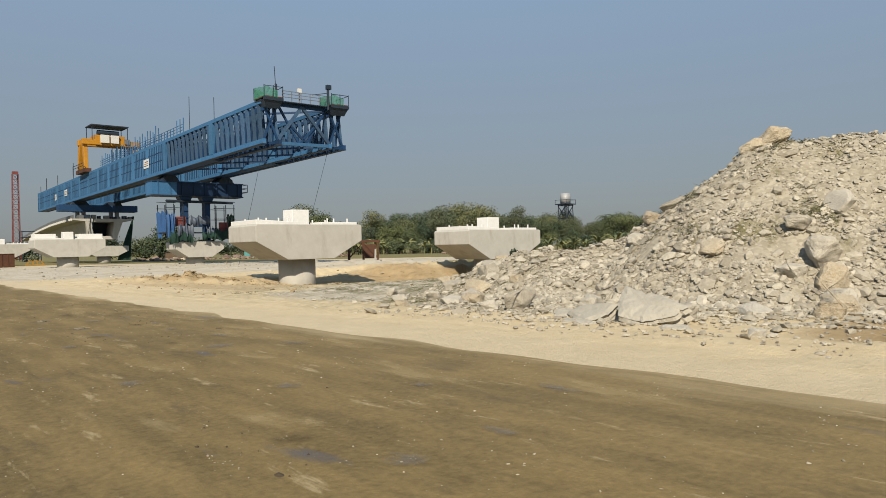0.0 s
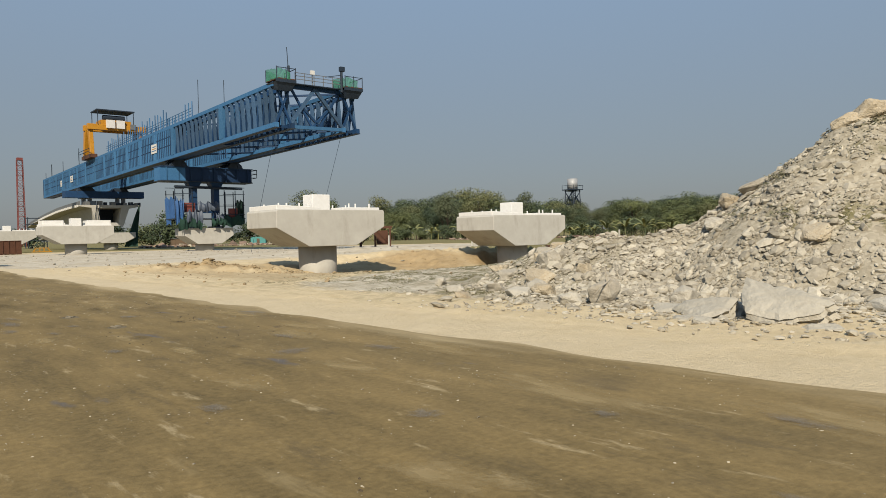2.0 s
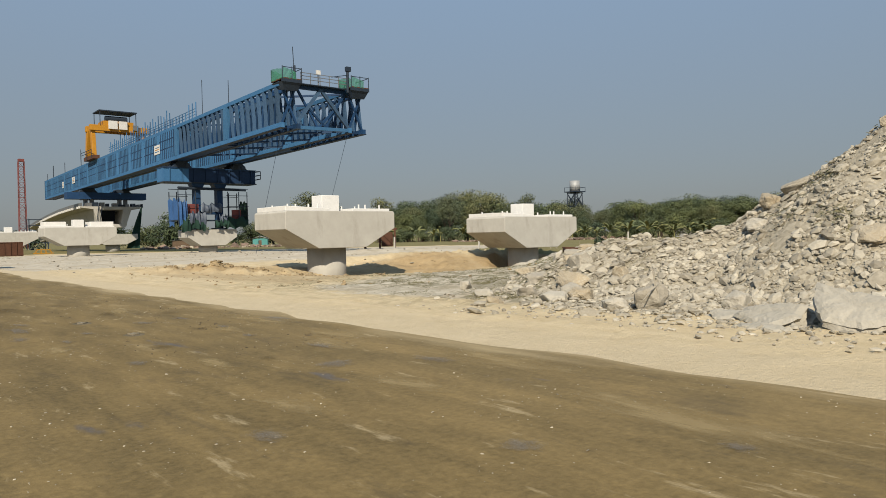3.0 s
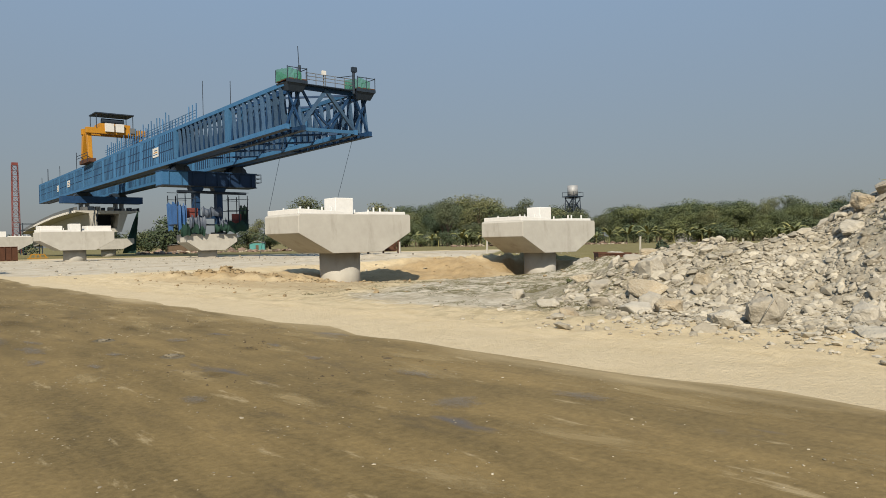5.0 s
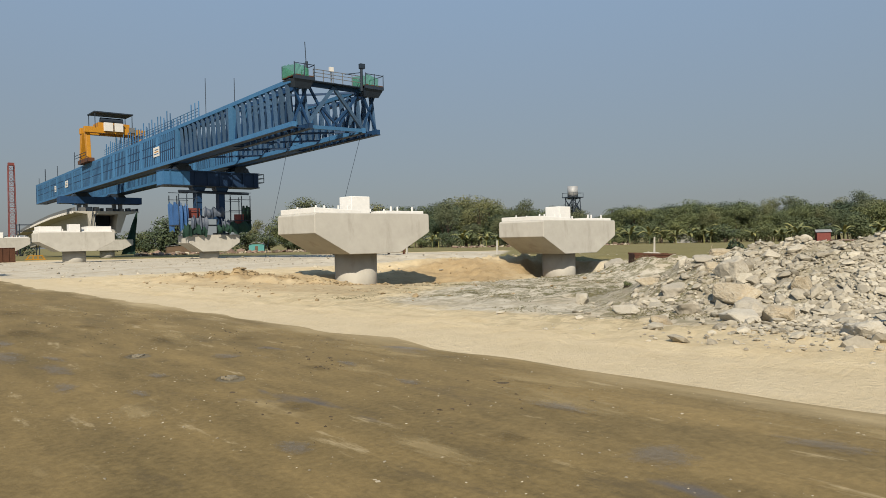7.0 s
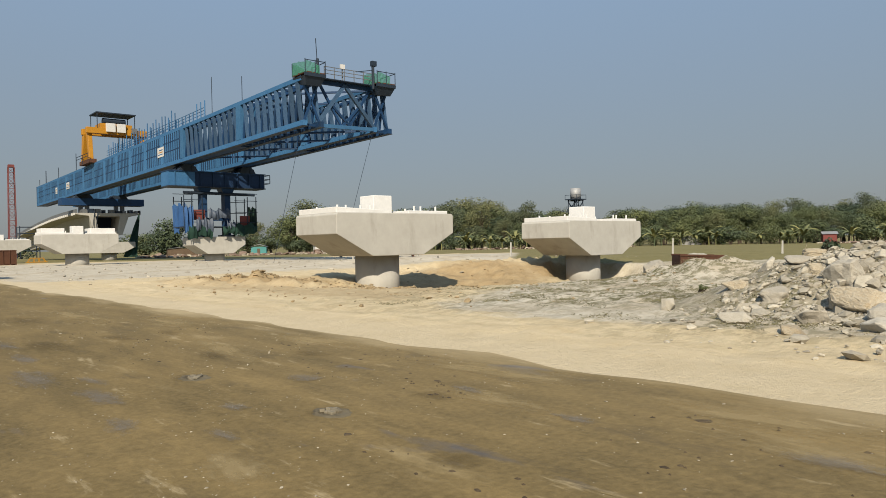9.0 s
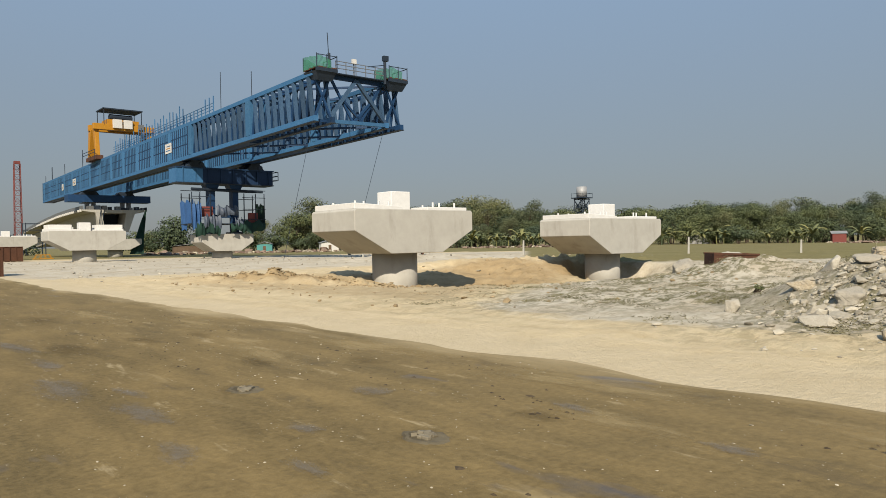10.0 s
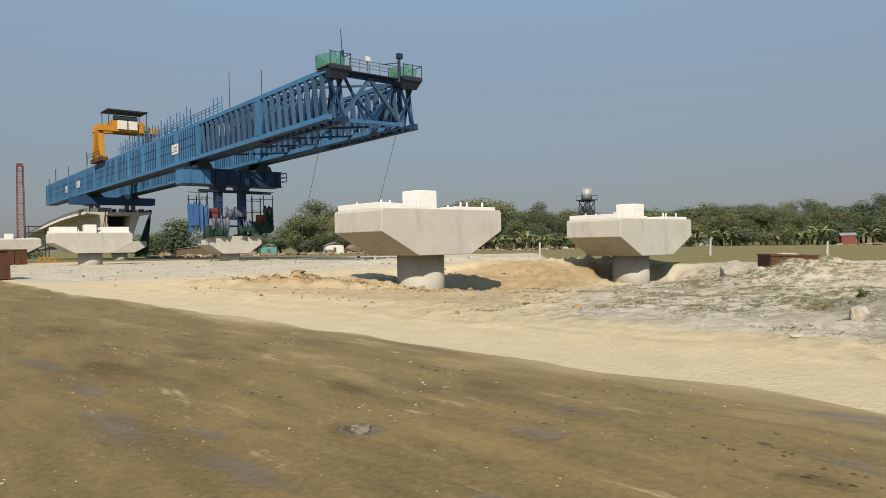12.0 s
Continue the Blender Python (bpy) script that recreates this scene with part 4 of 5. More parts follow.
# ---- boulders ----
def rock_mesh(name, material, seed, sub=2, cuts=7, rough=0.12):
    rng = random.Random(seed)
    bm = bmesh.new()
    for _ in range(cuts):
        d = Vector((rng.gauss(0, 1), rng.gauss(0, 1), rng.gauss(0, 1))).normalized()
        bm.verts.new(Vector([math.copysign(abs(c) ** 0.7, c) for c in d]) * rng.uniform(0.8, 1.1))
    hull = bmesh.ops.convex_hull(bm, input=bm.verts)
    bmesh.ops.delete(bm, geom=list(set(g for g in hull["geom_interior"] + hull["geom_unused"] if isinstance(g, bmesh.types.BMVert))), context="VERTS")
    bmesh.ops.bevel(bm, geom=bm.edges[:], offset=0.07, segments=1, affect="EDGES")
    bmesh.ops.triangulate(bm, faces=bm.faces[:])
    bmesh.ops.subdivide_edges(bm, edges=bm.edges[:], cuts=sub, use_grid_fill=True)
    off = Vector((seed * 3.1, seed * 1.7, 0))
    for v in bm.verts:
        p = v.co.copy()
        p *= 1 + rough * noise.noise(p * 2.2 + off) + rough * 0.5 * noise.noise(p * 5 + off)
        v.co = p
    me = bpy.data.meshes.new(name)
    bm.to_mesh(me)
    bm.free()
    me.materials.append(material)
    return me


def boulder(x, y, size, turn, tilt=(0, 0), lift=0.0, material=ROCK, label="angular pale quarry boulder in the rubble", seed=1, facets=24):
    ob = new("boulder", rock_mesh("boulder", material, seed, 3, facets, 0.11))
    zz = ground_z(x, y) + lift
    ob.matrix_basis = pose(x, y, zz, tilt[0], tilt[1], turn) @ Matrix.Diagonal((*size, 1))
    return tagged(ob, label, "boulder", "boulders of the rubble heap")


SLAB = "large grey broken rock slab at the foot of the heap"
OCHRE = "ochre brown boulder in the rubble heap"


def slab(x, y, z, outline, thick, turn, rise, seed, layers=3):
    """A bedded rock slab: ragged layers under a lifted top face. The outline runs along and up the face."""
    rng = random.Random(seed)
    ring = []
    n = len(outline)
    for i in range(n):
        p, q = Vector(outline[i]), Vector(outline[(i + 1) % n])
        for k in range(6):
            d = p.lerp(q, k / 6)
            ring.append(d + Vector((rng.gauss(0, 0.012), rng.gauss(0, 0.012))))
    m = len(ring)
    mid = sum(ring, Vector((0, 0))) / m
    off = Vector((seed * 2.3, 0, 0))
    verts, faces = [], []
    for k in (0.0, 0.3, 0.55, 0.8, 1.0):
        for p in ring:
            d = mid.lerp(p, k)
            v = Vector((d.x, d.y, 0))
            verts.append((v.x, v.y, 0.035 * noise.noise(v * 1.5 + off) + 0.02 * noise.noise(v * 6 + off) - 0.05 * k ** 6))
    rings = 5
    for j in range(layers):
        grow = rng.uniform(-0.05, 0.07)
        for depth, extra in ((j / layers + 0.06, grow), ((j + 1) / layers, grow + rng.uniform(-0.03, 0.05))):
            wob = rng.uniform(0, 9)
            for i, p in enumerate(ring):
                d = p + (p - mid).normalized() * (extra + 0.06 * noise.noise(Vector((p.x * 3, p.y * 3, wob))))
                verts.append((d.x, d.y, -0.05 - thick * depth))
            rings += 1
    for r in range(rings - 1):
        for i in range(m):
            faces.append((r * m + i, r * m + (i + 1) % m, (r + 1) * m + (i + 1) % m, (r + 1) * m + i))
    faces.append(tuple((rings - 1) * m + i for i in range(m)))
    c, sn = math.cos(radians(rise)), math.sin(radians(rise))
    u, v = Vector((0, -1, 0)), Vector((c, 0, sn))
    basis = Matrix((u, v, u.cross(v))).transposed().to_4x4()
    ob = new("boulder", Shape().add(verts, faces).mesh("boulder", PALE_SLAB))
    ob.matrix_basis = pose(x, y, z, 0, 0, turn) @ basis @ Matrix.Scale(1.12, 4)
    return tagged(ob, SLAB, "boulder", "boulders of the rubble heap")


slab(11.0, 7.5, 0.37, [(-0.6, 0.62), (-0.2, 0.46), (0.3, 0.28), (0.74, 0.06), (0.6, -0.24), (0.16, -0.4), (-0.3, -0.3), (-0.5, 0.1)], 0.22, 8, 30, 2)
boulder(11.55, 7.45, (0.5, 0.62, 0.3), 10, (0, -10), 0.1, label="buried boulder propping the broken slab", seed=52, facets=14)
slab(11.1, 8.75, 0.2, [(-0.52, 0.12), (-0.1, 0.3), (0.36, 0.34), (0.5, -0.02), (0.28, -0.36), (-0.2, -0.26), (-0.6, -0.16)], 0.2, -16, 24, 3, 4)
boulder(11.5, 8.7, (0.4, 0.5, 0.2), -10, (0, -6), 0.05, label="buried boulder under the split slab", seed=53, facets=14)
slab(11.4, 9.4, 0.1, [(-0.5, 0.12), (0.1, 0.24), (0.5, 0.16), (0.4, -0.2), (-0.35, -0.2)], 0.16, 12, 18, 4, 3)
slab(10.45, 8.6, 0.05, [(-0.45, 0.1), (0.1, 0.14), (0.5, 0.05), (0.3, -0.14), (-0.3, -0.12)], 0.09, -8, 10, 5, 2)
slab(10.6, 6.6, 0.06, [(-0.26, 0.12), (0.2, 0.14), (0.28, -0.1), (-0.2, -0.14)], 0.12, 20, 14, 6, 2)
boulder(16.1, 9.0, (0.32, 0.4, 0.13), -15, (4, -42), 0.1, TAN_ROCK, label="flat pale boulder lying on the heap slope", seed=6)
boulder(19.9, 9.75, (0.36, 0.46, 0.24), 25, (-14, 8), 0.06, TAN_ROCK, "tan boulder on the crest of the heap", 7)
boulder(20.1, 9.3, (0.4, 0.5, 0.32), 10, (-16, 4), 0.12, TAN_ROCK, label="pale boulder on the crest of the heap", seed=8)
boulder(16.6, 6.55, (0.48, 0.42, 0.42), 30, (0, 0), 0.2, label="large round boulder low on the heap", seed=9)
boulder(16.2, 6.2, (0.45, 0.36, 0.45), -30, (8, 0), 0.12, TAN_ROCK, OCHRE, 10)
boulder(15.7, 5.9, (0.4, 0.3, 0.32), 60, (0, 10), 0.08, seed=11)
boulder(17.3, 7.4, (0.45, 0.3, 0.24), 10, (10, 8), 0.1, seed=12)
boulder(16.0, 7.0, (0.42, 0.28, 0.22), -10, (0, 0), 0.08, seed=13)
boulder(18.6, 12.3, (0.36, 0.3, 0.24), 30, (10, -10), 0.12, TAN_ROCK, OCHRE, 14)
boulder(17.7, 12.2, (0.4, 0.28, 0.2), 0, (15, 0), 0.12, seed=15)
boulder(14.1, 15.35, (0.38, 0.66, 0.27), -25, (8, -14), 0.1, TAN_ROCK, "tan and grey boulder at the toe of the heap", 16)
boulder(11.9, 11.5, (0.32, 0.42, 0.3), 30, (-12, 10), 0.14, label="angular grey boulder at the toe of the heap", seed=17)
boulder(12.6, 11.9, (0.24, 0.2, 0.2), 0, (0, 0), 0.3, seed=18)
boulder(11.4, 12.0, (0.38, 0.28, 0.17), 50, (0, 6), 0.08, seed=19)
boulder(13.2, 10.4, (0.36, 0.28, 0.24), 10, (8, 0), 0.1, seed=20)
boulder(15.2, 15.9, (0.42, 0.36, 0.3), 70, (0, 14), 0.1, seed=21)
boulder(14.6, 14.2, (0.24, 0.2, 0.18), 20, (0, 0), 0.1, TAN_ROCK, OCHRE, 22)
boulder(13.2, 14.6, (0.34, 0.28, 0.24), 80, (0, 0), 0.1, seed=23)
boulder(12.5, 13.7, (0.42, 0.3, 0.24), 30, (0, 10), 0.08, TAN_ROCK, OCHRE, 24)
boulder(18.55, 18.7, (0.34, 0.28, 0.26), 30, (0, 14), 0.16, label="pale boulder at the end of the heap", seed=25)
boulder(17.2, 17.3, (0.4, 0.32, 0.24), -30, (0, 0), 0.1, TAN_ROCK, OCHRE, 26)
boulder(13.5, 18.8, (0.22, 0.18, 0.22), 40, (0, 0), 0.08, label="small pale stone on trampled weeds", seed=27)
boulder(14.6, 17.0, (0.36, 0.3, 0.22), 0, (0, 0), 0.08, seed=28)
boulder(10.6, 5.2, (0.2, 0.15, 0.12), 0, (0, 0), 0.03, seed=29)
boulder(29.4, 29.3, (0.85, 0.6, 0.55), 30, (8, -10), 0.22, label="large smooth pale boulder on the weedy apron", seed=30, facets=44)
boulder(13.6, 5.3, (0.38, 0.3, 0.26), 15, (0, 0), 0.06, TAN_ROCK, OCHRE, 31)
boulder(14.6, 5.5, (0.42, 0.34, 0.3), 65, (0, 0), 0.08, TAN_ROCK, OCHRE, 32)
boulder(13.6, 6.7, (0.42, 0.28, 0.2), 65, (0, 0), 0.06, seed=33)
boulder(12.7, 15.5, (0.3, 0.32, 0.26), 20, (0, -12), 0.08, label="angular grey boulder at the toe of the heap", seed=34, facets=12)
boulder(11.3, 15.3, (0.15, 0.22, 0.15), 40, (10, 0), 0.04, TAN_ROCK, "two-toned ochre block at the toe of the heap", 35, 12)
boulder(12.3, 16.75, (0.22, 0.32, 0.18), -10, (0, -10), 0.05, label="broad pale boulder at the toe of the heap", seed=36, facets=14)
boulder(15.4, 18.3, (0.28, 0.36, 0.2), 25, (6, -8), 0.02, TAN_ROCK, OCHRE, 37, 14)
boulder(16.9, 18.3, (0.24, 0.28, 0.28), -15, (8, -16), 0.1, label="upright pale boulder near the end of the heap", seed=38, facets=11)
boulder(16.6, 17.4, (0.22, 0.36, 0.14), 10, (0, -20), 0.06, seed=39, facets=14)
boulder(15.6, 16.6, (0.24, 0.3, 0.2), 40, (0, 0), 0.06, TAN_ROCK, OCHRE, 40, 14)
boulder(13.9, 17.2, (0.18, 0.24, 0.14), 70, (0, 0), 0.05, seed=41, facets=14)
boulder(12.1, 14.2, (0.3, 0.42, 0.18), 15, (0, -8), 0.06, seed=42, facets=14)
boulder(18.2, 6.9, (0.4, 0.46, 0.34), 15, (0, -24), 0.14, label="pale block lying on the heap slope", seed=43, facets=12)
boulder(18.9, 11.7, (0.3, 0.55, 0.2), 20, (-20, 0), 0.1, label="pale block on the shoulder of the heap", seed=44, facets=12)


# ---- loose stones: the large ones singly, the rest as one mass ----
def stone_arrays(count, seed, pick, size):
    """Joined small stones, each a squashed and jittered icosahedron."""
    rng = np.random.default_rng(seed)
    t = (1 + 5 ** 0.5) / 2
    base = np.array([(-1, t, 0), (1, t, 0), (-1, -t, 0), (1, -t, 0), (0, -1, t), (0, 1, t), (0, -1, -t), (0, 1, -t), (t, 0, -1), (t, 0, 1), (-t, 0, -1), (-t, 0, 1)]) / (1 + t * t) ** 0.5
    tri = [(0, 11, 5), (0, 5, 1), (0, 1, 7), (0, 7, 10), (0, 10, 11), (1, 5, 9), (5, 11, 4), (11, 10, 2), (10, 7, 6), (7, 1, 8), (3, 9, 4), (3, 4, 2), (3, 2, 6), (3, 6, 8), (3, 8, 9), (4, 9, 5), (2, 4, 11), (6, 2, 10), (8, 6, 7), (9, 8, 1)]
    verts, faces, n = [], [], 0
    while n < count:
        x, y = pick(rng)
        if x is None:
            continue
        r = size(rng, x, y)
        q = base * rng.uniform(0.72, 1.22, (12, 1)) * (r * rng.uniform(0.8, 1.35), r * rng.uniform(0.6, 1.0), r * rng.uniform(0.3, 0.6))
        a, b = rng.uniform(0, 6.28), rng.normal(0, 0.35)
        c, s = math.cos(a), math.sin(a)
        cb, sb = math.cos(b), math.sin(b)
        q = np.stack([q[:, 0], q[:, 1] * cb - q[:, 2] * sb, q[:, 1] * sb + q[:, 2] * cb], 1)
        q = np.stack([q[:, 0] * c - q[:, 1] * s, q[:, 0] * s + q[:, 1] * c, q[:, 2]], 1)
        hz = heap_z(x, y)
        if hz > plain_z(x, y) - 0.3:
            nrm = Vector((hz - heap_z(x + 0.2, y), hz - heap_z(x, y + 0.2), 0.2)).normalized()
            q = q @ np.array(Vector((0, 0, 1)).rotation_difference(nrm).to_matrix()).T
        q += (x, y, ground_z(x, y) + r * 0.27)
        k = len(verts)
        verts += q.tolist()
        faces += [(i + k, j + k, m + k) for i, j, m in tri]
        n += 1
    return verts, faces


def stuff(name, arrays, material, label, category, parent=None):
    me = bpy.data.meshes.new(name)
    me.from_pydata(arrays[0], [], arrays[1])
    me.materials.append(material)
    ob = new(name, me)
    ob.parent = parent
    return tagged(ob, label, category, kind="stuff")


def on_heap(rng):
    x, y = rng.uniform(10, 25), rng.uniform(-2, 20.5)
    above = heap_z(x, y) - plain_z(x, y)
    if above < -0.42 + rng.uniform(-0.25, 0.4) or y > 15.2 + rng.uniform(0, 3.5):
        return None, None
    # the upper slope is mostly sand with few stones
    if above > 1.6 and rng.uniform() < 0.5 * min(1.0, above - 1.6):
        return None, None
    # bare sandy slides between bands of stones
    band = fbm(x, y, 0.45, 21) + (0.5 if above < 1.0 else 0.0)
    if band < rng.uniform(-0.7, 0.35):
        return None, None
    return x, y


def heap_size(rng, x, y):
    return min(0.2, 0.032 * math.exp(rng.normal(0.0, 0.62)))


heap = thing("rubble_heap", "high heap of pale broken rubble beside the haul road", "rubble heap")
stuff("rubble", stone_arrays(44000, 4, on_heap, heap_size), RUBBLE, "loose broken pale stones covering the heap", "", heap)


def near_toe(rng):
    y = rng.uniform(3.5, 14.0)
    x = 12.2 + (1.2 if y < 7 else 0.0) + 0.12 * abs(y - 11) + rng.normal(0, 1.3)
    return (x, y) if x > 9.8 else (None, None)


def on_apron(rng):
    x, y = rng.uniform(9, 32), rng.uniform(2, 36)
    if heap_z(x, y) > plain_z(x, y) + 0.6 or x - 0.30 * y < 3.5 or rng.uniform() < 0.3 + 0.1 * max(0, y - 12):
        return None, None
    return x, y


stuff("loose_stones", stone_arrays(2000, 6, on_apron, lambda rng, x, y: 0.03 * math.exp(rng.normal(0.1, 0.55))), RUBBLE, "scattered small stones on the sandy apron", "stones")
stuff("toe_rubble", stone_arrays(3000, 8, near_toe, lambda rng, x, y: min(0.15, 0.038 * math.exp(rng.normal(0.15, 0.5)))), RUBBLE, "broken stones along the foot of the heap", "", heap)


def single_stones():
    """The larger stones low on the heap, each an object of its own on shared meshes."""
    rng = random.Random(31)
    kinds = [rock_mesh("stone", RUBBLE_OWN, 200 + i, 0, 14, 0.05) for i in range(12)]
    n = 0
    while n < 290:
        x, y = rng.uniform(12.0, 18.6), rng.uniform(4.8, 16.4)
        above = heap_z(x, y) - plain_z(x, y)
        if not -0.5 < above < 2.2 or fbm(x, y, 0.5, 33) < rng.uniform(-0.7, 0.5):
            continue
        r = min(0.2, 0.066 * math.exp(rng.gauss(0.1, 0.4)))
        o = new("stone", rng.choice(kinds))
        o.parent = heap
        o.matrix_basis = pose(x, y, ground_z(x, y) + 0.2 * r, rng.gauss(0, 25), rng.gauss(0, 25), rng.uniform(0, 360)) @ Matrix.Diagonal((r * rng.uniform(0.9, 1.4), r, r * rng.uniform(0.5, 0.85), 1))
        n += 1


RUBBLE_OWN = surface("broken_stone", (0.38, 0.34, 0.265), (0.64, 0.595, 0.495), 1.2, 8.0, 0.92, 0.6, 0.02, stain=(0.50, 0.38, 0.26), stain_at=0.68, own=0.25)
single_stones()


def on_site(rng):
    return rng.uniform(9, 60), rng.uniform(46, 112)


stuff("site_stones", stone_arrays(900, 18, on_site, lambda rng, x, y: min(0.3, 0.06 * math.exp(rng.normal(0, 0.6)))), RUBBLE, "small stones and lumps scattered over the pale site ground", "stones")


def on_road(rng):
    x, y = rng.uniform(0.6, 6.4), rng.uniform(-1, 40)
    return (x, y) if fbm(x, y, 1.1, 30) > rng.uniform(-0.25, 0.95) else (None, None)


def road_stones():
    v, f = stone_arrays(4200, 9, on_road, lambda rng, x, y: min(0.018, 0.0062 * math.exp(rng.normal(0, 0.45))))
    v = [(x, y, z + 0.02) for x, y, z in v]
    stuff("road_pebbles", (v, f), PEBBLE, "pale pebbles strewn over the dirt road", "pebbles")


road_stones()


def clods():
    def where(rng):
        k = rng.integers(0, 3)
        if k == 0:
            t = rng.uniform(-3.5, 3.5)
            return 15.6 + t * 0.64 + rng.normal(0, 0.5), 42.2 - t * 0.77 + rng.normal(0, 0.5)
        if k == 1:
            t = rng.uniform(-3, 3)
            return 19.6 + t * 0.77 + rng.normal(0, 0.45), 36.2 - t * 0.64 + rng.normal(0, 0.45)
        return rng.uniform(10, 36), rng.uniform(22, 47)
    stuff("soil_clods", stone_arrays(2300, 12, where, lambda rng, x, y: min(0.14, 0.032 * math.exp(rng.normal(0.1, 0.6)))), SOIL, "dry brown soil clods along the pit rim", "soil")


SOIL = surface("dry_soil_clods", (0.30, 0.22, 0.12), (0.47, 0.37, 0.225), 1.0, 9.0, 0.95, 0.4, 0.02, island=0.25)
clods()


# ---- weeds ----
def tuft_arrays(count, seed, where, hmin, hmax, blades=7):
    rng = np.random.default_rng(seed)
    v, f, n = [], [], 0
    while n < count:
        x, y = where(rng)
        if x is None:
            continue
        z = ground_z(x, y)
        for _ in range(blades):
            a, h, lean = rng.uniform(0, 6.28), rng.uniform(hmin, hmax), rng.uniform(2.0, 6.0)
            w = 0.006 + 0.3 * h
            ox, oy = x + rng.normal(0, 0.16), y + rng.normal(0, 0.16)
            dx, dy = math.cos(a), math.sin(a)
            k = len(v)
            v += [(ox - dy * w, oy + dx * w, z - 0.02), (ox + dy * w, oy - dx * w, z - 0.02), (ox + dx * h * lean * 0.6, oy + dy * h * lean * 0.6, z + h * 0.7), (ox + dx * h * lean, oy + dy * h * lean, z + h * 0.6)]
            f += [(k, k + 1, k + 2), (k, k + 2, k + 3)]
        n += 1
    return v, f


def weeds_here(rng):
    x, y = rng.uniform(11, 36), rng.uniform(2, 36)
    v = litter_at(x, y)
    if v < 0.2 or fbm(x, y, 0.6, 40) + 0.6 * fbm(x, y, 2.2, 41) < rng.uniform(0.0, 0.7) + 0.5 * (1 - v):
        return None, None
    return x, y


stuff("weeds", tuft_arrays(6500, 3, weeds_here, 0.006, 0.022), DRY_GRASS, "dry trampled weeds on the grey apron", "weeds")


def heap_weeds_here(rng):
    x, y = rng.uniform(16, 25), rng.uniform(-6, 12)
    if heap_z(x, y) < 1.6 or fbm(x, y, 0.7, 50) + 0.5 * fbm(x, y, 2.6, 51) < rng.uniform(0.15, 0.6):
        return None, None
    return x, y


stuff("heap_weeds", tuft_arrays(1500, 13, heap_weeds_here, 0.014, 0.04), DRY_GRASS, "olive weeds creeping over the upper heap", "weeds")


# ---- trees ----
def crown_shape(rng, blobs, leaves, leaf):
    v, f = [], []
    weights = [b[3] ** 2 for b in blobs]
    for _ in range(leaves):
        cx, cy, cz, r = rng.choices(blobs, weights)[0]
        d = Vector((rng.gauss(0, 1), rng.gauss(0, 1), rng.gauss(0, 1))).normalized()
        k = r * rng.uniform(0.55, 1.08) * (1 + 0.25 * noise.noise(d * 2 + Vector((cx, cy, cz))))
        p = Vector((cx, cy, cz)) + Vector((d.x, d.y, d.z * 0.78)) * k
        up = (d + Vector((rng.gauss(0, 0.6), rng.gauss(0, 0.6), rng.gauss(0.4, 0.6)))).normalized()
        s = up.orthogonal().normalized()
        s.rotate(Matrix.Rotation(rng.uniform(0, 6.28), 3, up))
        t = up.cross(s)
        a, b = leaf * rng.uniform(0.6, 1.3), leaf * rng.uniform(0.35, 0.7)
        n = len(v)
        v += [p - s * a, p + t * b - up * 0.1 * a, p + s * a, p - t * b - up * 0.1 * a]
        f.append((n, n + 1, n + 2, n + 3))
    return v, f


def make_tree(name, label, seed, height, spread, base, material, leaves=1500, leaf=0.28, count=11):
    rng = random.Random(seed)
    th = thing(name, label, "tree", group="far trees")
    trunk = Shape()
    pts = [Vector((0, 0, -0.3))]
    for i in range(4):
        pts.append(pts[-1] + Vector((rng.gauss(0, 0.15), rng.gauss(0, 0.15), height * 0.16)))
    for i in range(4):
        trunk.tube(pts[i], pts[i + 1], 0.2 - 0.03 * i, 7, 0.17 - 0.03 * i)
    blobs = []
    for i in range(count):
        a = rng.uniform(0, 6.28)
        u = rng.uniform(0, 1)
        z = base + (height - base) * (0.18 + 0.68 * u)
        rr = spread * (0.25 + 0.55 * math.sin(math.pi * (0.15 + 0.75 * u))) * rng.uniform(0.2, 1.0)
        c = (rr * math.cos(a), rr * math.sin(a), z, spread * rng.uniform(0.32, 0.55))
        blobs.append(c)
        trunk.tube(pts[rng.randint(2, 4)], (c[0], c[1], c[2]), 0.07, 5, 0.02)
    part("trunk", trunk, BARK, th)
    v, f = crown_shape(rng, blobs, leaves, leaf)
    s = Shape()
    s.v, s.f = [tuple(p) for p in v], f
    me = bpy.data.meshes.new("crown")
    me.from_pydata(s.v, [], s.f)
    me.materials.append(material)
    o = new("crown", me)
    o.parent = th
    return th


def make_banana(seed, height):
    rng = random.Random(seed)
    th = thing("banana_plant", "banana plant with tattered green leaves", "banana plant", group="banana plants")
    part("stem", Shape().tube((0, 0, -0.2), (0.1, 0, height * 0.55), 0.14, 7, 0.08), BANANA, th)
    for i in range(9):
        a, L, rise = i * 2.4 + rng.uniform(-0.4, 0.4), height * rng.uniform(0.5, 0.8), rng.uniform(0.9, 1.8)
        rows = []
        for k in range(6):
            t = k / 5
            r = L * t
            z = height * 0.5 + L * (rise * t - 1.05 * t * t)
            w = 0.32 * math.sin(math.pi * min(1, 0.12 + 0.88 * t)) ** 0.6 + 0.02
            c, s = math.cos(a), math.sin(a)
            rows.append([(r * c - s * w, r * s + c * w, z - 0.12), (r * c, r * s, z), (r * c + s * w, r * s - c * w, z - 0.12)])
        part("leaf", Shape().sheet(rows), BANANA, th)
    return th


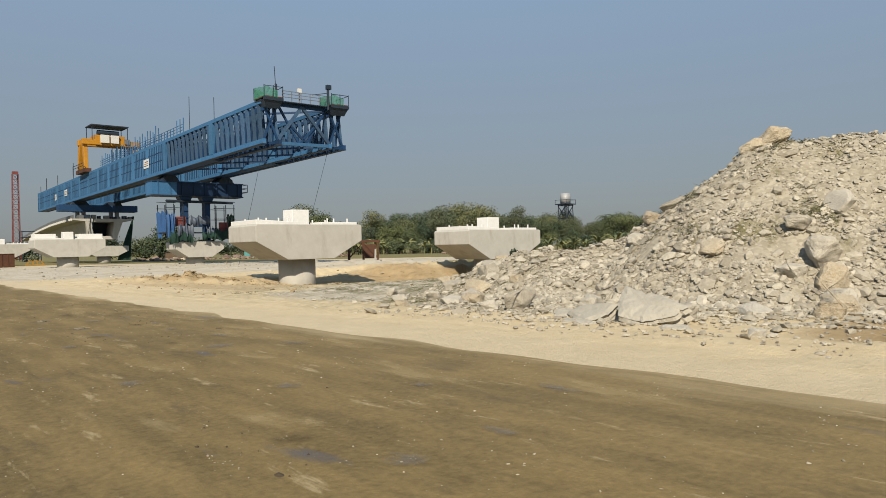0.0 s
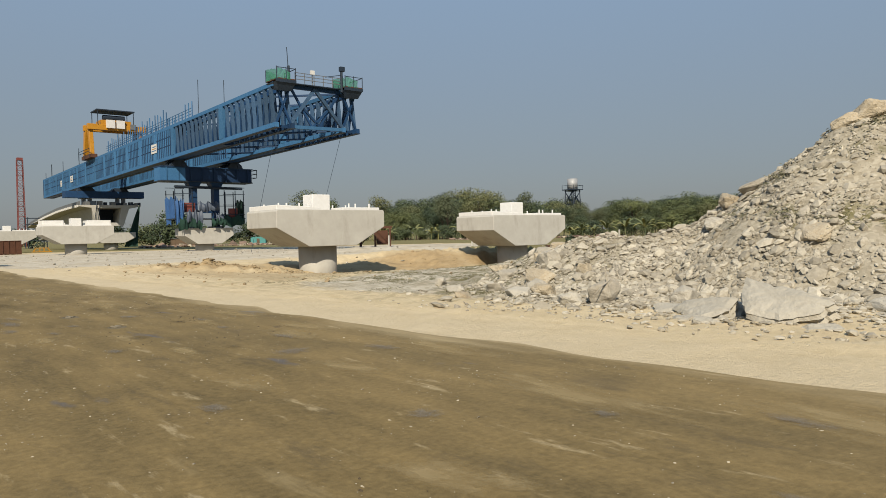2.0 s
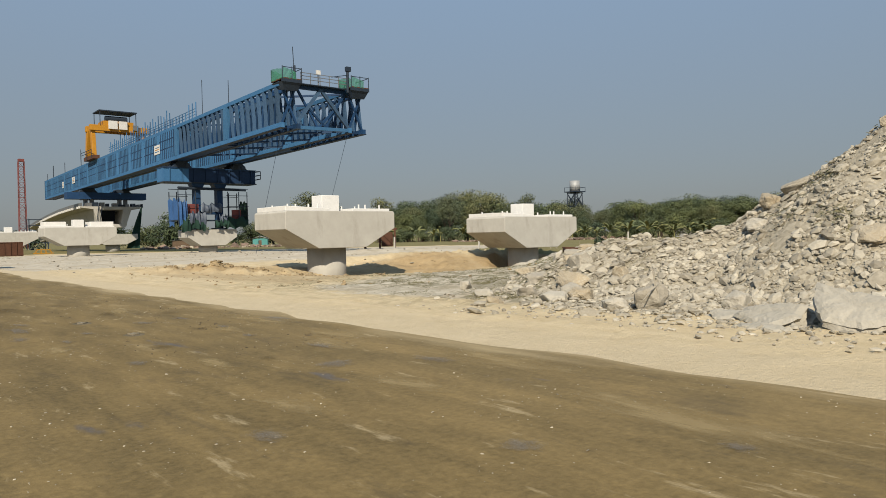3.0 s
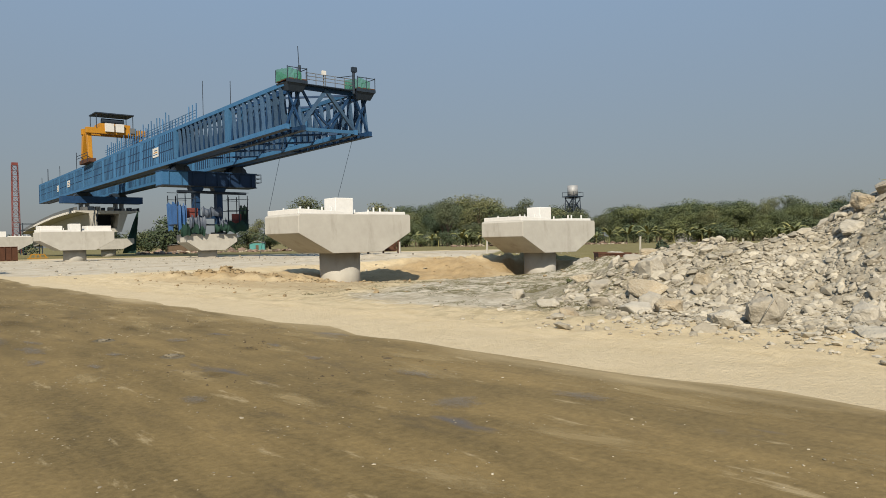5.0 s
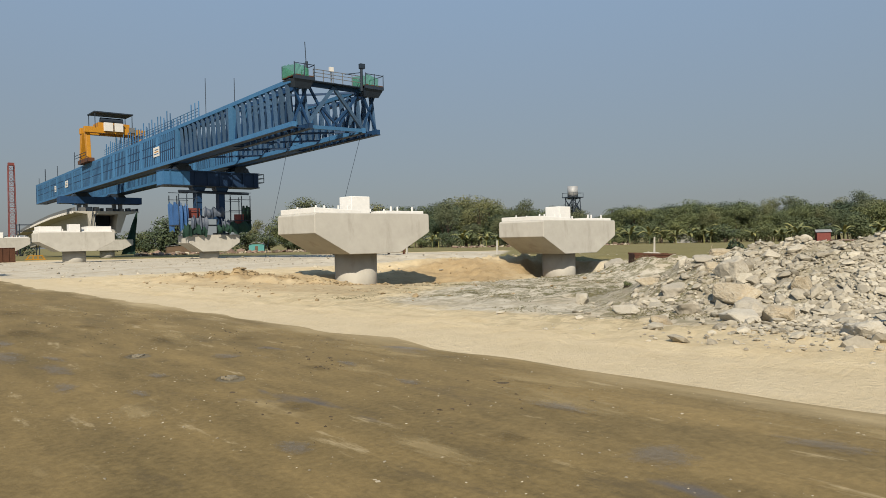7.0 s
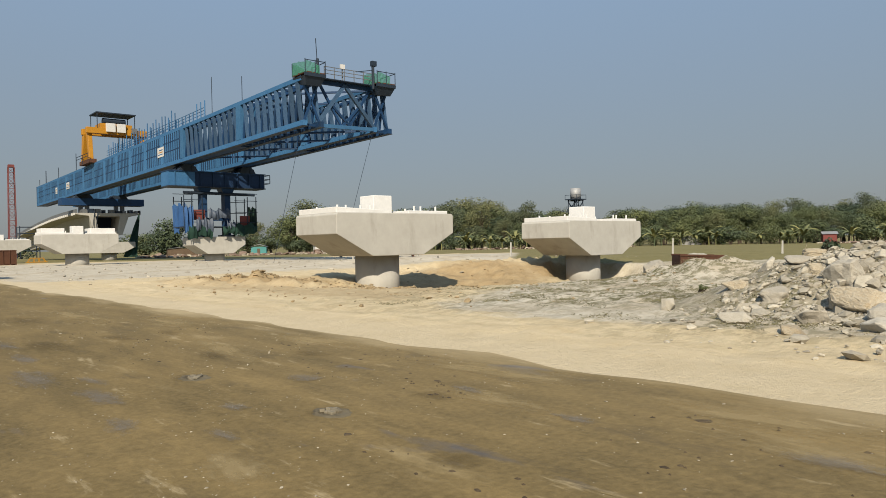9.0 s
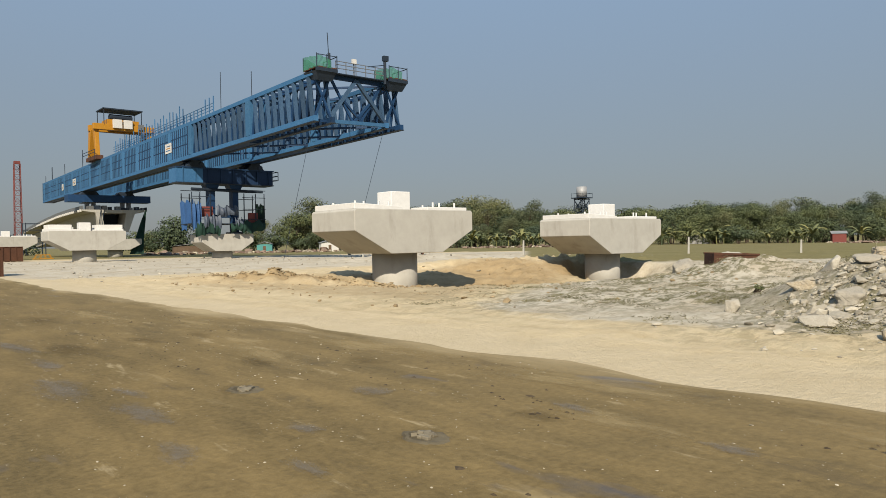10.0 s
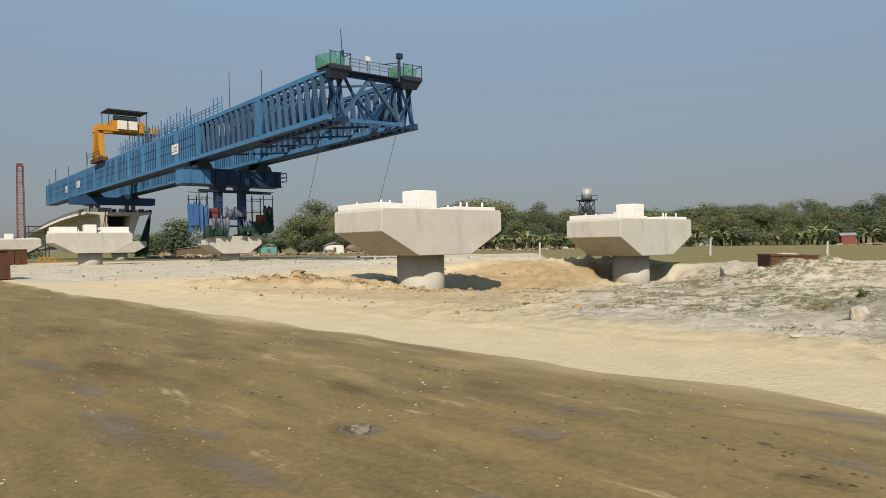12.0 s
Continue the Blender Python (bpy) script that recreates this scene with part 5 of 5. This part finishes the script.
def make_palm(seed, height):
    rng = random.Random(seed)
    th = thing("palm_tree", "slim palm with a drooping feathery crown", "palm", group="far palms")
    part("trunk", Shape().tube((0, 0, -0.3), (0.3, 0, height * 0.5), 0.18, 7, 0.15).tube((0.3, 0, height * 0.5), (0.35, 0.1, height), 0.15, 7, 0.12), BARK, th)
    for i in range(13):
        a, L, rise = i * 2.4, rng.uniform(1.7, 2.5), rng.uniform(-0.1, 1.0)
        s = Shape()
        for k in range(12):
            t = (k + 1) / 12
            p = Vector((0.35 + L * t * math.cos(a), 0.1 + L * t * math.sin(a), height + L * (rise * t - 0.9 * t * t)))
            for side in (-1, 1):
                q = p + Vector((-math.sin(a) * side * 0.42 + 0.18 * math.cos(a), math.cos(a) * side * 0.42 + 0.18 * math.sin(a), -0.3))
                s.add([p, p + Vector((0.09 * math.cos(a), 0.09 * math.sin(a), 0)), q], [(0, 1, 2)])
        part("frond", s, LEAF, th)
    return th


broad = [make_tree("broadleaf_tree", "dense dark green broadleaf tree at the field's far edge", 50 + i, 8.5, 3.6, 1.2 + 0.3 * (i % 3), LEAF, 4600, 0.17, 13) for i in range(6)]
dusty = [make_tree("broadleaf_tree", "thin dusty grey-green tree with an airy crown", 70 + i, 9.5, 3.4, 3.2, LEAF_DRY, 2400, 0.15, 10) for i in range(3)]
bush = [make_tree("bush", "low dense green bush behind the site", 80 + i, 3.6, 2.4, 0.2, LEAF, 1900, 0.15, 9) for i in range(3)]
banana = [make_banana(90 + i, 3.6) for i in range(3)]
palm = [make_palm(95 + i, 7.5) for i in range(2)]
placed = set()


def plant(kind, x, y, scale, turn, wide=1.0):
    ob = kind
    m = pose(x, y, ground_z(x, y), 0, 0, turn) @ Matrix.Diagonal((scale * wide, scale * wide, scale, 1))
    if ob.name in placed:
        ob = copy_thing(kind, m)
        ob.matrix_basis = m
    else:
        placed.add(ob.name)
        ob.matrix_basis = m


# height of the far tree line along the horizon: bearing, metres
LINE = [(7, 3.0), (15, 5.0), (17.5, 6.5), (20, 5.0), (22, 3.2), (26, 3.6), (28, 8.5), (31, 9.6), (33, 7.0), (36, 8.3), (39, 8.6), (43, 9.0), (46, 8.2), (50, 8.2), (53, 6.0), (56, 7.6), (60, 8.4), (66, 7.8), (71, 7.4), (78, 8.0), (100, 8.5)]


def line_height(b):
    for (a0, h0), (a1, h1) in zip(LINE, LINE[1:]):
        if a0 <= b <= a1:
            return h0 + (h1 - h0) * (b - a0) / (a1 - a0)
    return 9.0


rng = random.Random(77)
b = 27.8
while b < 92:
    for d, k in ((315, 1.0), (345, 1.08), (292, 0.72)):
        bb = b + rng.uniform(-0.7, 0.7)
        h = 2.04 * line_height(bb) * k * rng.uniform(0.72, 1.14)
        dd = d + rng.uniform(-12, 12)
        if bb < 34:
            dd -= 20
        x, y = polar(bb, dd)
        if d == 292 and rng.random() < 0.55:
            continue
        if 32.4 < bb < 34.5 and d > 300:
            continue
        kind = rng.choice(dusty) if rng.random() < 0.36 else rng.choice(broad)
        plant(kind, x, y, h / 8.5, rng.uniform(0, 360), rng.uniform(0.95, 1.4))
    b += 0.8
for bb, d, h in ((41.3, 280, 20), (25.7, 320, 14), (72.5, 318, 17), (85, 315, 22)):
    x, y = polar(bb, d)
    plant(dusty[0] if bb != 72.5 else dusty[1], x, y, h / 9.5, bb * 7)
b = 15.0
while b < 95:
    if b < 19.5 or 26.5 < b < 31.5 or b > 33.5:
        x, y = polar(b + rng.uniform(-0.5, 0.5), rng.uniform(262, 300))
        plant(rng.choice(bush), x, y, rng.uniform(1.3, 2.2) * (1.55 if b < 19.5 else 1.0), rng.uniform(0, 360), 1.25)
    b += 1.1
for bb in (8.2, 9.4, 20.8, 22.2, 23.6, 25.0):
    x, y = polar(bb, 330)
    plant(rng.choice(bush), x, y, rng.uniform(2.0, 2.8), rng.uniform(0, 360), 1.4)
b = 33.5
while b < 90:
    if rng.random() < (0.85 if 43 < b < 52 or 70 < b < 80 else 0.5):
        x, y = polar(b, rng.uniform(248, 275))
        plant(rng.choice(banana), x, y, rng.uniform(1.2, 1.8), rng.uniform(0, 360))
    b += 0.5
for bb, d, h in ((44.0, 310, 16.5), (44.6, 314, 15.5), (54.4, 345, 16.2), (43.4, 320, 15)):
    x, y = polar(bb, d)
    plant(rng.choice(palm), x, y, h / 7.5, rng.uniform(0, 360))
for spare, bb in ((k, 35.0 + 5 * i) for i, k in enumerate(broad + dusty + bush + banana + palm)):
    if spare.name not in placed:
        x, y = polar(bb % 60 + 28, 318)
        plant(spare, x, y, 1.6, bb * 9)
shrub = make_tree("bush", "small leafy weed bush growing on the rubble", 99, 0.5, 0.34, 0.02, LEAF, 240, 0.05, 6)
placed.add(shrub.name)
shrub.matrix_basis = pose(17.6, 17.1, ground_z(17.6, 17.1))
for x, y, k in ((18.4, 16.2, 0.8), (16.9, 19.9, 0.4)):
    plant(shrub, x, y, k, x * 40)


# ---- water tower ----
def make_tower():
    x, y = 264.9, 223.2
    th = thing("water_tower", "zinc water tank on a dark lattice steel tower", "water tower", pose(x, y, ground_z(x, y)) @ Matrix.Scale(2.04, 4))
    part("tank", Shape().tube((0, 0, 11.0), (0, 0, 13.5), 1.22, 24), ZINC, th, "shiny zinc tank", True)
    for p in th.children[0].data.polygons:
        p.use_smooth = len(p.vertices) == 4
    part("platform", Shape().box(-1.75, 1.75, -1.75, 1.75, 10.8, 11.0), DARK_STEEL, th)
    for a in (-1, 1):
        for c in (-1, 1):
            part("leg", Shape().beam((a * 1.55, c * 1.55, 0), (a * 1.15, c * 1.15, 10.8), 0.2), DARK_STEEL, th)
            part("rail_post", Shape().beam((a * 1.7, c * 1.7, 11), (a * 1.7, c * 1.7, 12.0), 0.07), DARK_STEEL, th)
    for z0, z1 in ((1, 4.3), (4.3, 7.5), (7.5, 10.6)):
        for s in ((1, 0), (-1, 0), (0, 1), (0, -1)):
            w = 1.5 - 0.03 * z0
            p = [(-w, s[1] * w) if s[1] else (s[0] * w, -w), (w, s[1] * w) if s[1] else (s[0] * w, w)]
            part("brace", Shape().beam((*p[0], z0), (*p[1], z1), 0.1).beam((*p[1], z0), (*p[0], z1), 0.1).beam((*p[0], z1), (*p[1], z1), 0.12), DARK_STEEL, th)
    part("rail", Shape().beam((-1.7, -1.7, 11.9), (1.7, -1.7, 11.9), 0.07).beam((-1.7, -1.7, 11.9), (-1.7, 1.7, 11.9), 0.07).beam((1.7, -1.7, 11.9), (1.7, 1.7, 11.9), 0.07), DARK_STEEL, th)
    part("pipe", Shape().tube((1.7, 0.4, 0), (1.5, 0.4, 11.5), 0.09, 6), GREY_STEEL, th)


make_tower()


# ---- sheds and debris behind the site ----
def make_shed(bearing, d, w, dp, h, wall, roof, label, turn):
    x, y = polar(bearing, d)
    th = thing("shed", label, "shed", pose(x, y, ground_z(x, y) - 0.05, 0, 0, turn))
    part("wall", Shape().box(-w / 2, w / 2, -dp / 2, dp / 2, 0, h), wall, th)
    part("roof", Shape().prism([(-w / 2 - 0.3, h - 0.05), (0, h + 0.7), (w / 2 + 0.3, h - 0.05), (0, h + 0.85)], -dp / 2 - 0.4, dp / 2 + 0.4), roof, th)
    part("door", Shape().box(-0.45, 0.45, -dp / 2 - 0.05, -dp / 2 + 0.01, 0, 1.95), WOOD, th)
    part("window", Shape().box(w / 2 - 0.02, w / 2 + 0.04, -0.5, 0.5, 1.0, 1.8), DARK_STEEL, th)


make_shed(25.9, 225, 4.6, 4, 2.5, TEAL, TIN, "small teal painted shed with a tin roof", -30)
make_shed(30.9, 225, 5.5, 4, 2.7, WHITE, TIN, "pale roadside stall with a tin roof", -20)
make_shed(20.6, 260, 14, 6, 2.6, WOOD, TIN, "low shack with a rusty tin roof", -15)
make_shed(69.6, 262, 4, 4, 3.0, RED_PAINT, TIN, "faded red shed under banana leaves", 30)
make_shed(60, 290, 12, 8, 4.0, TIN, TIN, "tin walled hut half hidden by trees", 40)


def make_frame():
    x, y = polar(44.6 - 7.4, 98)
    th = thing("steel_stand", "rusty steel stand standing by the bushes", "steel stand", pose(x, y, ground_z(x, y), 0, 0, -35))
    for px in (-2.2, 0, 2.2):
        for py in (-1.2, 1.2):
            part("post", Shape().box(px - 0.14, px + 0.14, py - 0.14, py + 0.14, 0, 2.9), RUST, th)
    for py in (-1.2, 1.2):
        part("beam", Shape().box(-2.5, 2.5, py - 0.16, py + 0.16, 2.7, 3.05), RUST, th)
        part("brace", Shape().beam((-2.2, py, 0.3), (0, py, 2.7), 0.12).beam((2.2, py, 0.3), (0, py, 2.7), 0.12), RUST, th)
    part("panel", Shape().box(0.2, 1.9, -1.1, -1.0, 0.3, 2.4), RUST, th)


make_frame()


def debris(rng):
    k = rng.uniform()
    if k < 0.55:
        return polar(rng.uniform(17, 34), rng.uniform(180, 235))
    return polar(rng.uniform(42, 56) if k < 0.85 else rng.uniform(69, 76), rng.uniform(215, 250))


stuff("debris", stone_arrays(650, 15, debris, lambda rng, x, y: 0.42 * math.exp(rng.normal(0, 0.5))), BRICK, "brick and timber debris strewn before the trees", "debris")
stuff("pale_debris", stone_arrays(500, 16, debris, lambda rng, x, y: 0.36 * math.exp(rng.normal(0, 0.5))), PEBBLE, "pale broken concrete strewn before the trees", "debris")

# ---- posts in the field ----
for x, y, h in ((70.2, 41.3, 1.25), (65.8, 50.6, 1.75), (56.0, 64.5, 1.7), (52.0, 76.0, 1.6), (45.5, 80, 1.5)):
    z = ground_z(x, y)
    single("marker_post", Shape().hull8([(-0.1, -0.1, -0.1), (0.1, -0.1, -0.1), (0.1, 0.1, -0.1), (-0.1, 0.1, -0.1), (-0.075, -0.075, h), (0.075, -0.075, h), (0.075, 0.075, h), (-0.075, 0.075, h)]), CONCRETE, "whitewashed concrete marker post in the field", "post", pose(x, y, z, 1.5, -1, 20), "field posts", bevel=0.02)


# ---- rusty steel boxes ----
def make_bin():
    th = thing("steel_tray", "rusty open steel tray heaped with pale sand", "steel tray", pose(28.2, 26.5, -0.1, 0, 2, -42))
    L, W, h, t = 1.8, 1.2, 0.8, 0.04
    part("side", Shape().box(-L / 2, L / 2, -W / 2, -W / 2 + t, 0, h), RUST, th)
    part("side", Shape().box(-L / 2, L / 2, W / 2 - t, W / 2, 0, h), RUST, th)
    part("end", Shape().box(-L / 2, -L / 2 + t, -W / 2 + t, W / 2 - t, 0, h), RUST, th)
    part("end", Shape().box(L / 2 - t, L / 2, -W / 2 + t, W / 2 - t, 0, h), RUST, th)
    part("rim", Shape().box(-L / 2 - 0.03, L / 2 + 0.03, -W / 2 - 0.03, -W / 2 + 0.04, h - 0.05, h + 0.03).box(-L / 2 - 0.03, L / 2 + 0.03, W / 2 - 0.04, W / 2 + 0.03, h - 0.05, h + 0.03), RUST, th)
    rows = [[(-L / 2 + t + (L - 2 * t) * i / 12, -W / 2 + t + (W - 2 * t) * j / 8, h - 0.12 + 0.2 * math.sin(math.pi * i / 12) * math.sin(math.pi * j / 8) + 0.03 * math.sin(i * 2.1 + j)) for i in range(13)] for j in range(9)]
    part("sand_fill", Shape().sheet(rows), SAND, th, "pale sand fill", True)


SAND = surface("heaped_pale_sand", (0.5, 0.46, 0.38), (0.62, 0.58, 0.49), 1.0, 12.0, 0.95, 0.4, 0.03)
make_bin()


def make_steel_form(x, y, w, d, h, turn, label):
    th = thing("steel_form", label, "steel formwork", pose(x, y, ground_z(x, y), 0, 0, turn), "steel forms")
    part("shell", Shape().box(-w / 2, w / 2, -d / 2, d / 2, 0.08, h), RUST, th)
    for i in range(6):
        px = -w / 2 + w * i / 5
        part("rib", Shape().box(px - 0.06, px + 0.06, -d / 2 - 0.09, d / 2 + 0.09, 0.0, h + 0.04), RUST, th)
    part("rim", Shape().box(-w / 2 - 0.08, w / 2 + 0.08, -d / 2 - 0.08, d / 2 + 0.08, h, h + 0.1), RUST, th)


make_steel_form(5.4, 63.5, 3.4, 2.4, 1.75, 8, "rusty ribbed steel form standing by the road")
make_steel_form(17.0, 130.6, 4.2, 2.4, 2.1, 5, "low rusty steel form on pale sand")


def make_trestle():
    th = thing("yellow_trestle", "yellow steel lifting trestle lying on the sand", "trestle", pose(26.3, 154, -0.6) @ Matrix.Scale(0.55, 4))
    for y in (-0.8, 0.8):
        part("runner", Shape().beam((-3, y, 0.2), (3, y, 0.2), 0.25), YELLOW, th)
        part("top_bar", Shape().beam((-2, y, 1.5), (2, y, 1.5), 0.22), YELLOW, th)
        for x in (-2.6, -0.8, 0.8, 2.6):
            part("strut", Shape().beam((x, y, 0.2), (x * 0.72, y, 1.5), 0.16), YELLOW, th)
    part("tie", Shape().beam((-2, -0.8, 1.5), (-2, 0.8, 1.5), 0.15), YELLOW, th)


make_trestle()


# ---- sand drifts, damp spots and potholes on the road ----
def patch_material(name, dark, light, rough, spec, cover, soft=0.62):
    m, n, l, b = nodes_of(name)
    co = n.new("ShaderNodeTexCoord").outputs["Object"]
    info = n.new("ShaderNodeObjectInfo")
    shift = n.new("ShaderNodeVectorMath")
    shift.operation = "MULTIPLY_ADD"
    l.new(info.outputs["Random"], shift.inputs[0])
    shift.inputs[1].default_value = (40, 40, 0)
    l.new(co, shift.inputs[2])
    grain = noise_node(n, l, shift.outputs[0], 2.2, 8.0, 0.65)
    fine = noise_node(n, l, shift.outputs[0], 5.0, 8.0, 0.75)
    paint(n, l, b, blend(n, l, 0.5, ramp_node(n, l, grain, dark, light), ramp_node(n, l, fine, dark, light)))
    b.inputs["Roughness"].default_value = rough
    b.inputs["Specular IOR Level"].default_value = spec
    relief(n, l, b, fine, 0.5, 0.02)
    dist = n.new("ShaderNodeVectorMath")
    dist.operation = "LENGTH"
    l.new(co, dist.inputs[0])
    mix = n.new("ShaderNodeMath")
    mix.operation = "MULTIPLY_ADD"
    l.new(grain, mix.inputs[0])
    mix.inputs[1].default_value = 1.6
    neg = n.new("ShaderNodeMath")
    neg.operation = "MULTIPLY"
    l.new(dist.outputs["Value"], neg.inputs[0])
    neg.inputs[1].default_value = -1.0
    l.new(neg.outputs[0], mix.inputs[2])
    ms, tr = n.new("ShaderNodeMixShader"), n.new("ShaderNodeBsdfTransparent")
    l.new(ramp_node(n, l, mix.outputs[0], (0, 0, 0), (cover, cover, cover), 0.05, soft), ms.inputs[0])
    l.new(tr.outputs[0], ms.inputs[1])
    l.new(b.outputs[0], ms.inputs[2])
    l.new(ms.outputs[0], n["Material Output"].inputs["Surface"])
    return m


DRIFT = patch_material("sand_drift", (0.38, 0.28, 0.13), (0.56, 0.44, 0.24), 0.95, 0.1, 0.6)
DAMP = patch_material("damp_grey_mud", (0.20, 0.172, 0.135), (0.38, 0.335, 0.28), 0.6, 0.25, 0.42, 0.6)
DARK_SOIL = patch_material("dark_broken_crust", (0.045, 0.032, 0.016), (0.12, 0.085, 0.04), 0.9, 0.2, 0.22)


def patch(name, x, y, rx, ry, material, label, lift):
    s = Shape()
    n = 28
    rng2 = random.Random(int(x * 100 + y * 7))
    s.add([(0, 0, 0)] + [(math.cos(6.2832 * i / n) * rng2.uniform(0.95, 1.1), math.sin(6.2832 * i / n) * rng2.uniform(0.95, 1.1), 0) for i in range(n)], [(0, 1 + i, 1 + (i + 1) % n) for i in range(n)])
    ob = new(name, s.mesh(name, material))
    lean_x, lean_y = -0.00895, -0.0107
    ob.matrix_basis = Matrix.Translation((x, y, plain_z(x, y) + 0.022 + lift)) @ Euler((lean_x, lean_y, 0)).to_matrix().to_4x4() @ pose(0, 0, 0, 0, 0, rng2.uniform(-10, 10)) @ Matrix.Diagonal((rx, ry, 1, 1))
    tagged(ob, label, "road patch", "patches on the dirt road", "structure")


for x, y, rx, ry in ((2.75, 5.75, 0.26, 0.5), (2.95, 5.35, 0.14, 0.22), (5.0, 6.6, 0.35, 1.5), (5.6, 4.2, 0.4, 1.4), (5.2, 12.5, 0.3, 1.2), (4.3, 9.3, 0.22, 0.8), (5.9, 16.5, 0.4, 1.8), (4.6, 21, 0.35, 1.8), (3.4, 12.2, 0.2, 0.7), (5.5, 26, 0.4, 2.2), (3.0, 9.4, 0.18, 0.6), (5.9, 9.5, 0.35, 1.4), (4.9, 15.4, 0.25, 0.8), (2.2, 15.2, 0.2, 0.6), (6.0, 20.5, 0.4, 2), (5.8, 13.2, 0.3, 1.2), (4.5, 30, 0.5, 3)):
    patch("sand_drift", x, y, rx * 1.3, ry * 1.2, DRIFT, "pale sand drift lying on the dirt road", 0.006)
for x, y, rx, ry in ((5.4, 4.7, 0.16, 0.42), (3.86, 3.96, 0.12, 0.3), (2.15, 25.0, 0.3, 1.6), (2.15, 22.5, 0.22, 1.0), (2.4, 19.7, 0.14, 0.6), (2.5, 16.1, 0.12, 0.4), (5.0, 15.85, 0.14, 0.4), (5.37, 10.2, 0.2, 0.5), (5.02, 12.35, 0.2, 0.5), (4.6, 5.9, 0.14, 0.2), (2.4, 8.6, 0.2, 0.3), (4.4, 10.9, 0.35, 0.4), (4.8, 14.3, 0.15, 0.35), (2.2, 18.6, 0.25, 0.9), (2.0, 17.1, 0.2, 0.5), (1.9, 20.5, 0.35, 1.2), (2.7, 13.0, 0.2, 0.3), (4.2, 17.8, 0.25, 0.4), (3.0, 17.0, 0.18, 0.3), (2.9, 3.9, 0.22, 0.25), (3.6, 7.0, 0.2, 0.25)):
    patch("damp_patch", x, y, rx, ry, DAMP, "damp grey mud patch on the dirt road", 0.012)
for x, y, rx, ry in ((3.5, 16.2, 0.28, 0.22), (3.25, 19.0, 0.22, 0.3), (4.6, 15.9, 0.2, 0.3), (2.6, 5.0, 0.25, 0.2), (3.4, 14.2, 0.25, 0.25), (4.2, 20.5, 0.2, 0.5), (3.9, 24, 0.3, 0.8), (5.2, 19.4, 0.25, 0.5), (4.8, 24, 0.2, 0.6), (4.0, 12.0, 0.2, 0.2), (2.7, 24, 0.4, 1.2), (3.4, 30, 0.4, 1.5)):
    patch("broken_crust", x, y, rx * 1.3, ry * 1.3, DARK_SOIL, "dark broken crust patch in the dirt road", 0.009)


# ---- thin dark crust flakes and open potholes ----
def crust_flakes():
    rng = random.Random(61)
    v, f = [], []
    spots = [(4.9, 16.4), (4.8, 15.9), (4.6, 18.4), (5.4, 20.5), (4.2, 22.6), (5.8, 18.0), (5.0, 24.5), (3.4, 21.5), (5.6, 27.0), (4.4, 27.5), (2.4, 5.0), (3.2, 14.0), (4.4, 12.6), (3.6, 25.5), (5.3, 13.4)]
    for sx, sy in spots:
        for _ in range(12):
            x, y = sx + rng.gauss(0, 0.22), sy + rng.gauss(0, 0.55)
            z = plain_z(x, y) + 0.024
            r, n, turn = 0.011 * math.exp(rng.gauss(0.4, 0.5)), 6, rng.uniform(0, 6.28)
            k = len(v)
            for i in range(n):
                a = turn + 6.2832 * i / n
                q = r * rng.uniform(0.6, 1.2)
                v.append((x + q * math.cos(a), y + 1.5 * q * math.sin(a), z - 0.004))
            v.append((x, y, z + 0.010))
            f += [(k + i, k + (i + 1) % n, k + n) for i in range(n)]
    stuff("crust_flakes", (v, f), CRUST, "dark dry crust flakes lying on the dirt road", "crust flakes")


crust_flakes()


def make_pothole(x, y, r, seed):
    """A shallow hole floor with broken cobbles lying in it."""
    rng = random.Random(seed)
    z = plain_z(x, y) + 0.022
    th = thing("pothole", "shallow grey pothole with broken stones in it", "pothole", pose(x, y, z), "potholes in the dirt road", "structure")
    s, n = Shape(), 26
    rim = [(r * rng.uniform(0.85, 1.12) * math.cos(6.2832 * i / n), 1.35 * r * rng.uniform(0.85, 1.12) * math.sin(6.2832 * i / n)) for i in range(n)]
    rings = [[(a * k, b * k, h) for a, b in rim] for k, h in ((1.25, -0.003), (1.0, 0.012), (0.85, 0.006), (0.4, 0.004))]
    for row in rings:
        row.append(row[0])
    part("rim", s.sheet(rings), POT_FLOOR, th, smooth=True)
    part("floor", Shape().add([(0, 0, 0.005)] + [(a * 0.5, b * 0.5, 0.005) for a, b in rim], [(0, 1 + i, 1 + (i + 1) % n) for i in range(n)]), POT_FLOOR, th)
    for i in range(7):
        w = r * rng.uniform(0.16, 0.3)
        o = part("cobble", Shape().box(-w, w, -w * 0.7, w * 0.7, -0.01, 0.022), POT_STONE, th, bevel=0.006)
        o.matrix_basis = pose(rng.uniform(-0.55, 0.55) * r, rng.uniform(-0.7, 0.7) * r, 0.006, rng.gauss(0, 8), rng.gauss(0, 8), rng.uniform(0, 180))


POT_FLOOR = surface("pothole_mud", (0.12, 0.098, 0.06), (0.22, 0.18, 0.11), 2.0, 12.0, 0.85, 0.5, 0.02)
POT_STONE = surface("pothole_cobble", (0.18, 0.155, 0.11), (0.34, 0.295, 0.21), 2.0, 12.0, 0.85, 0.4, 0.01, own=0.3)
make_pothole(3.34, 18.9, 0.15, 1)
make_pothole(3.54, 16.1, 0.14, 2)
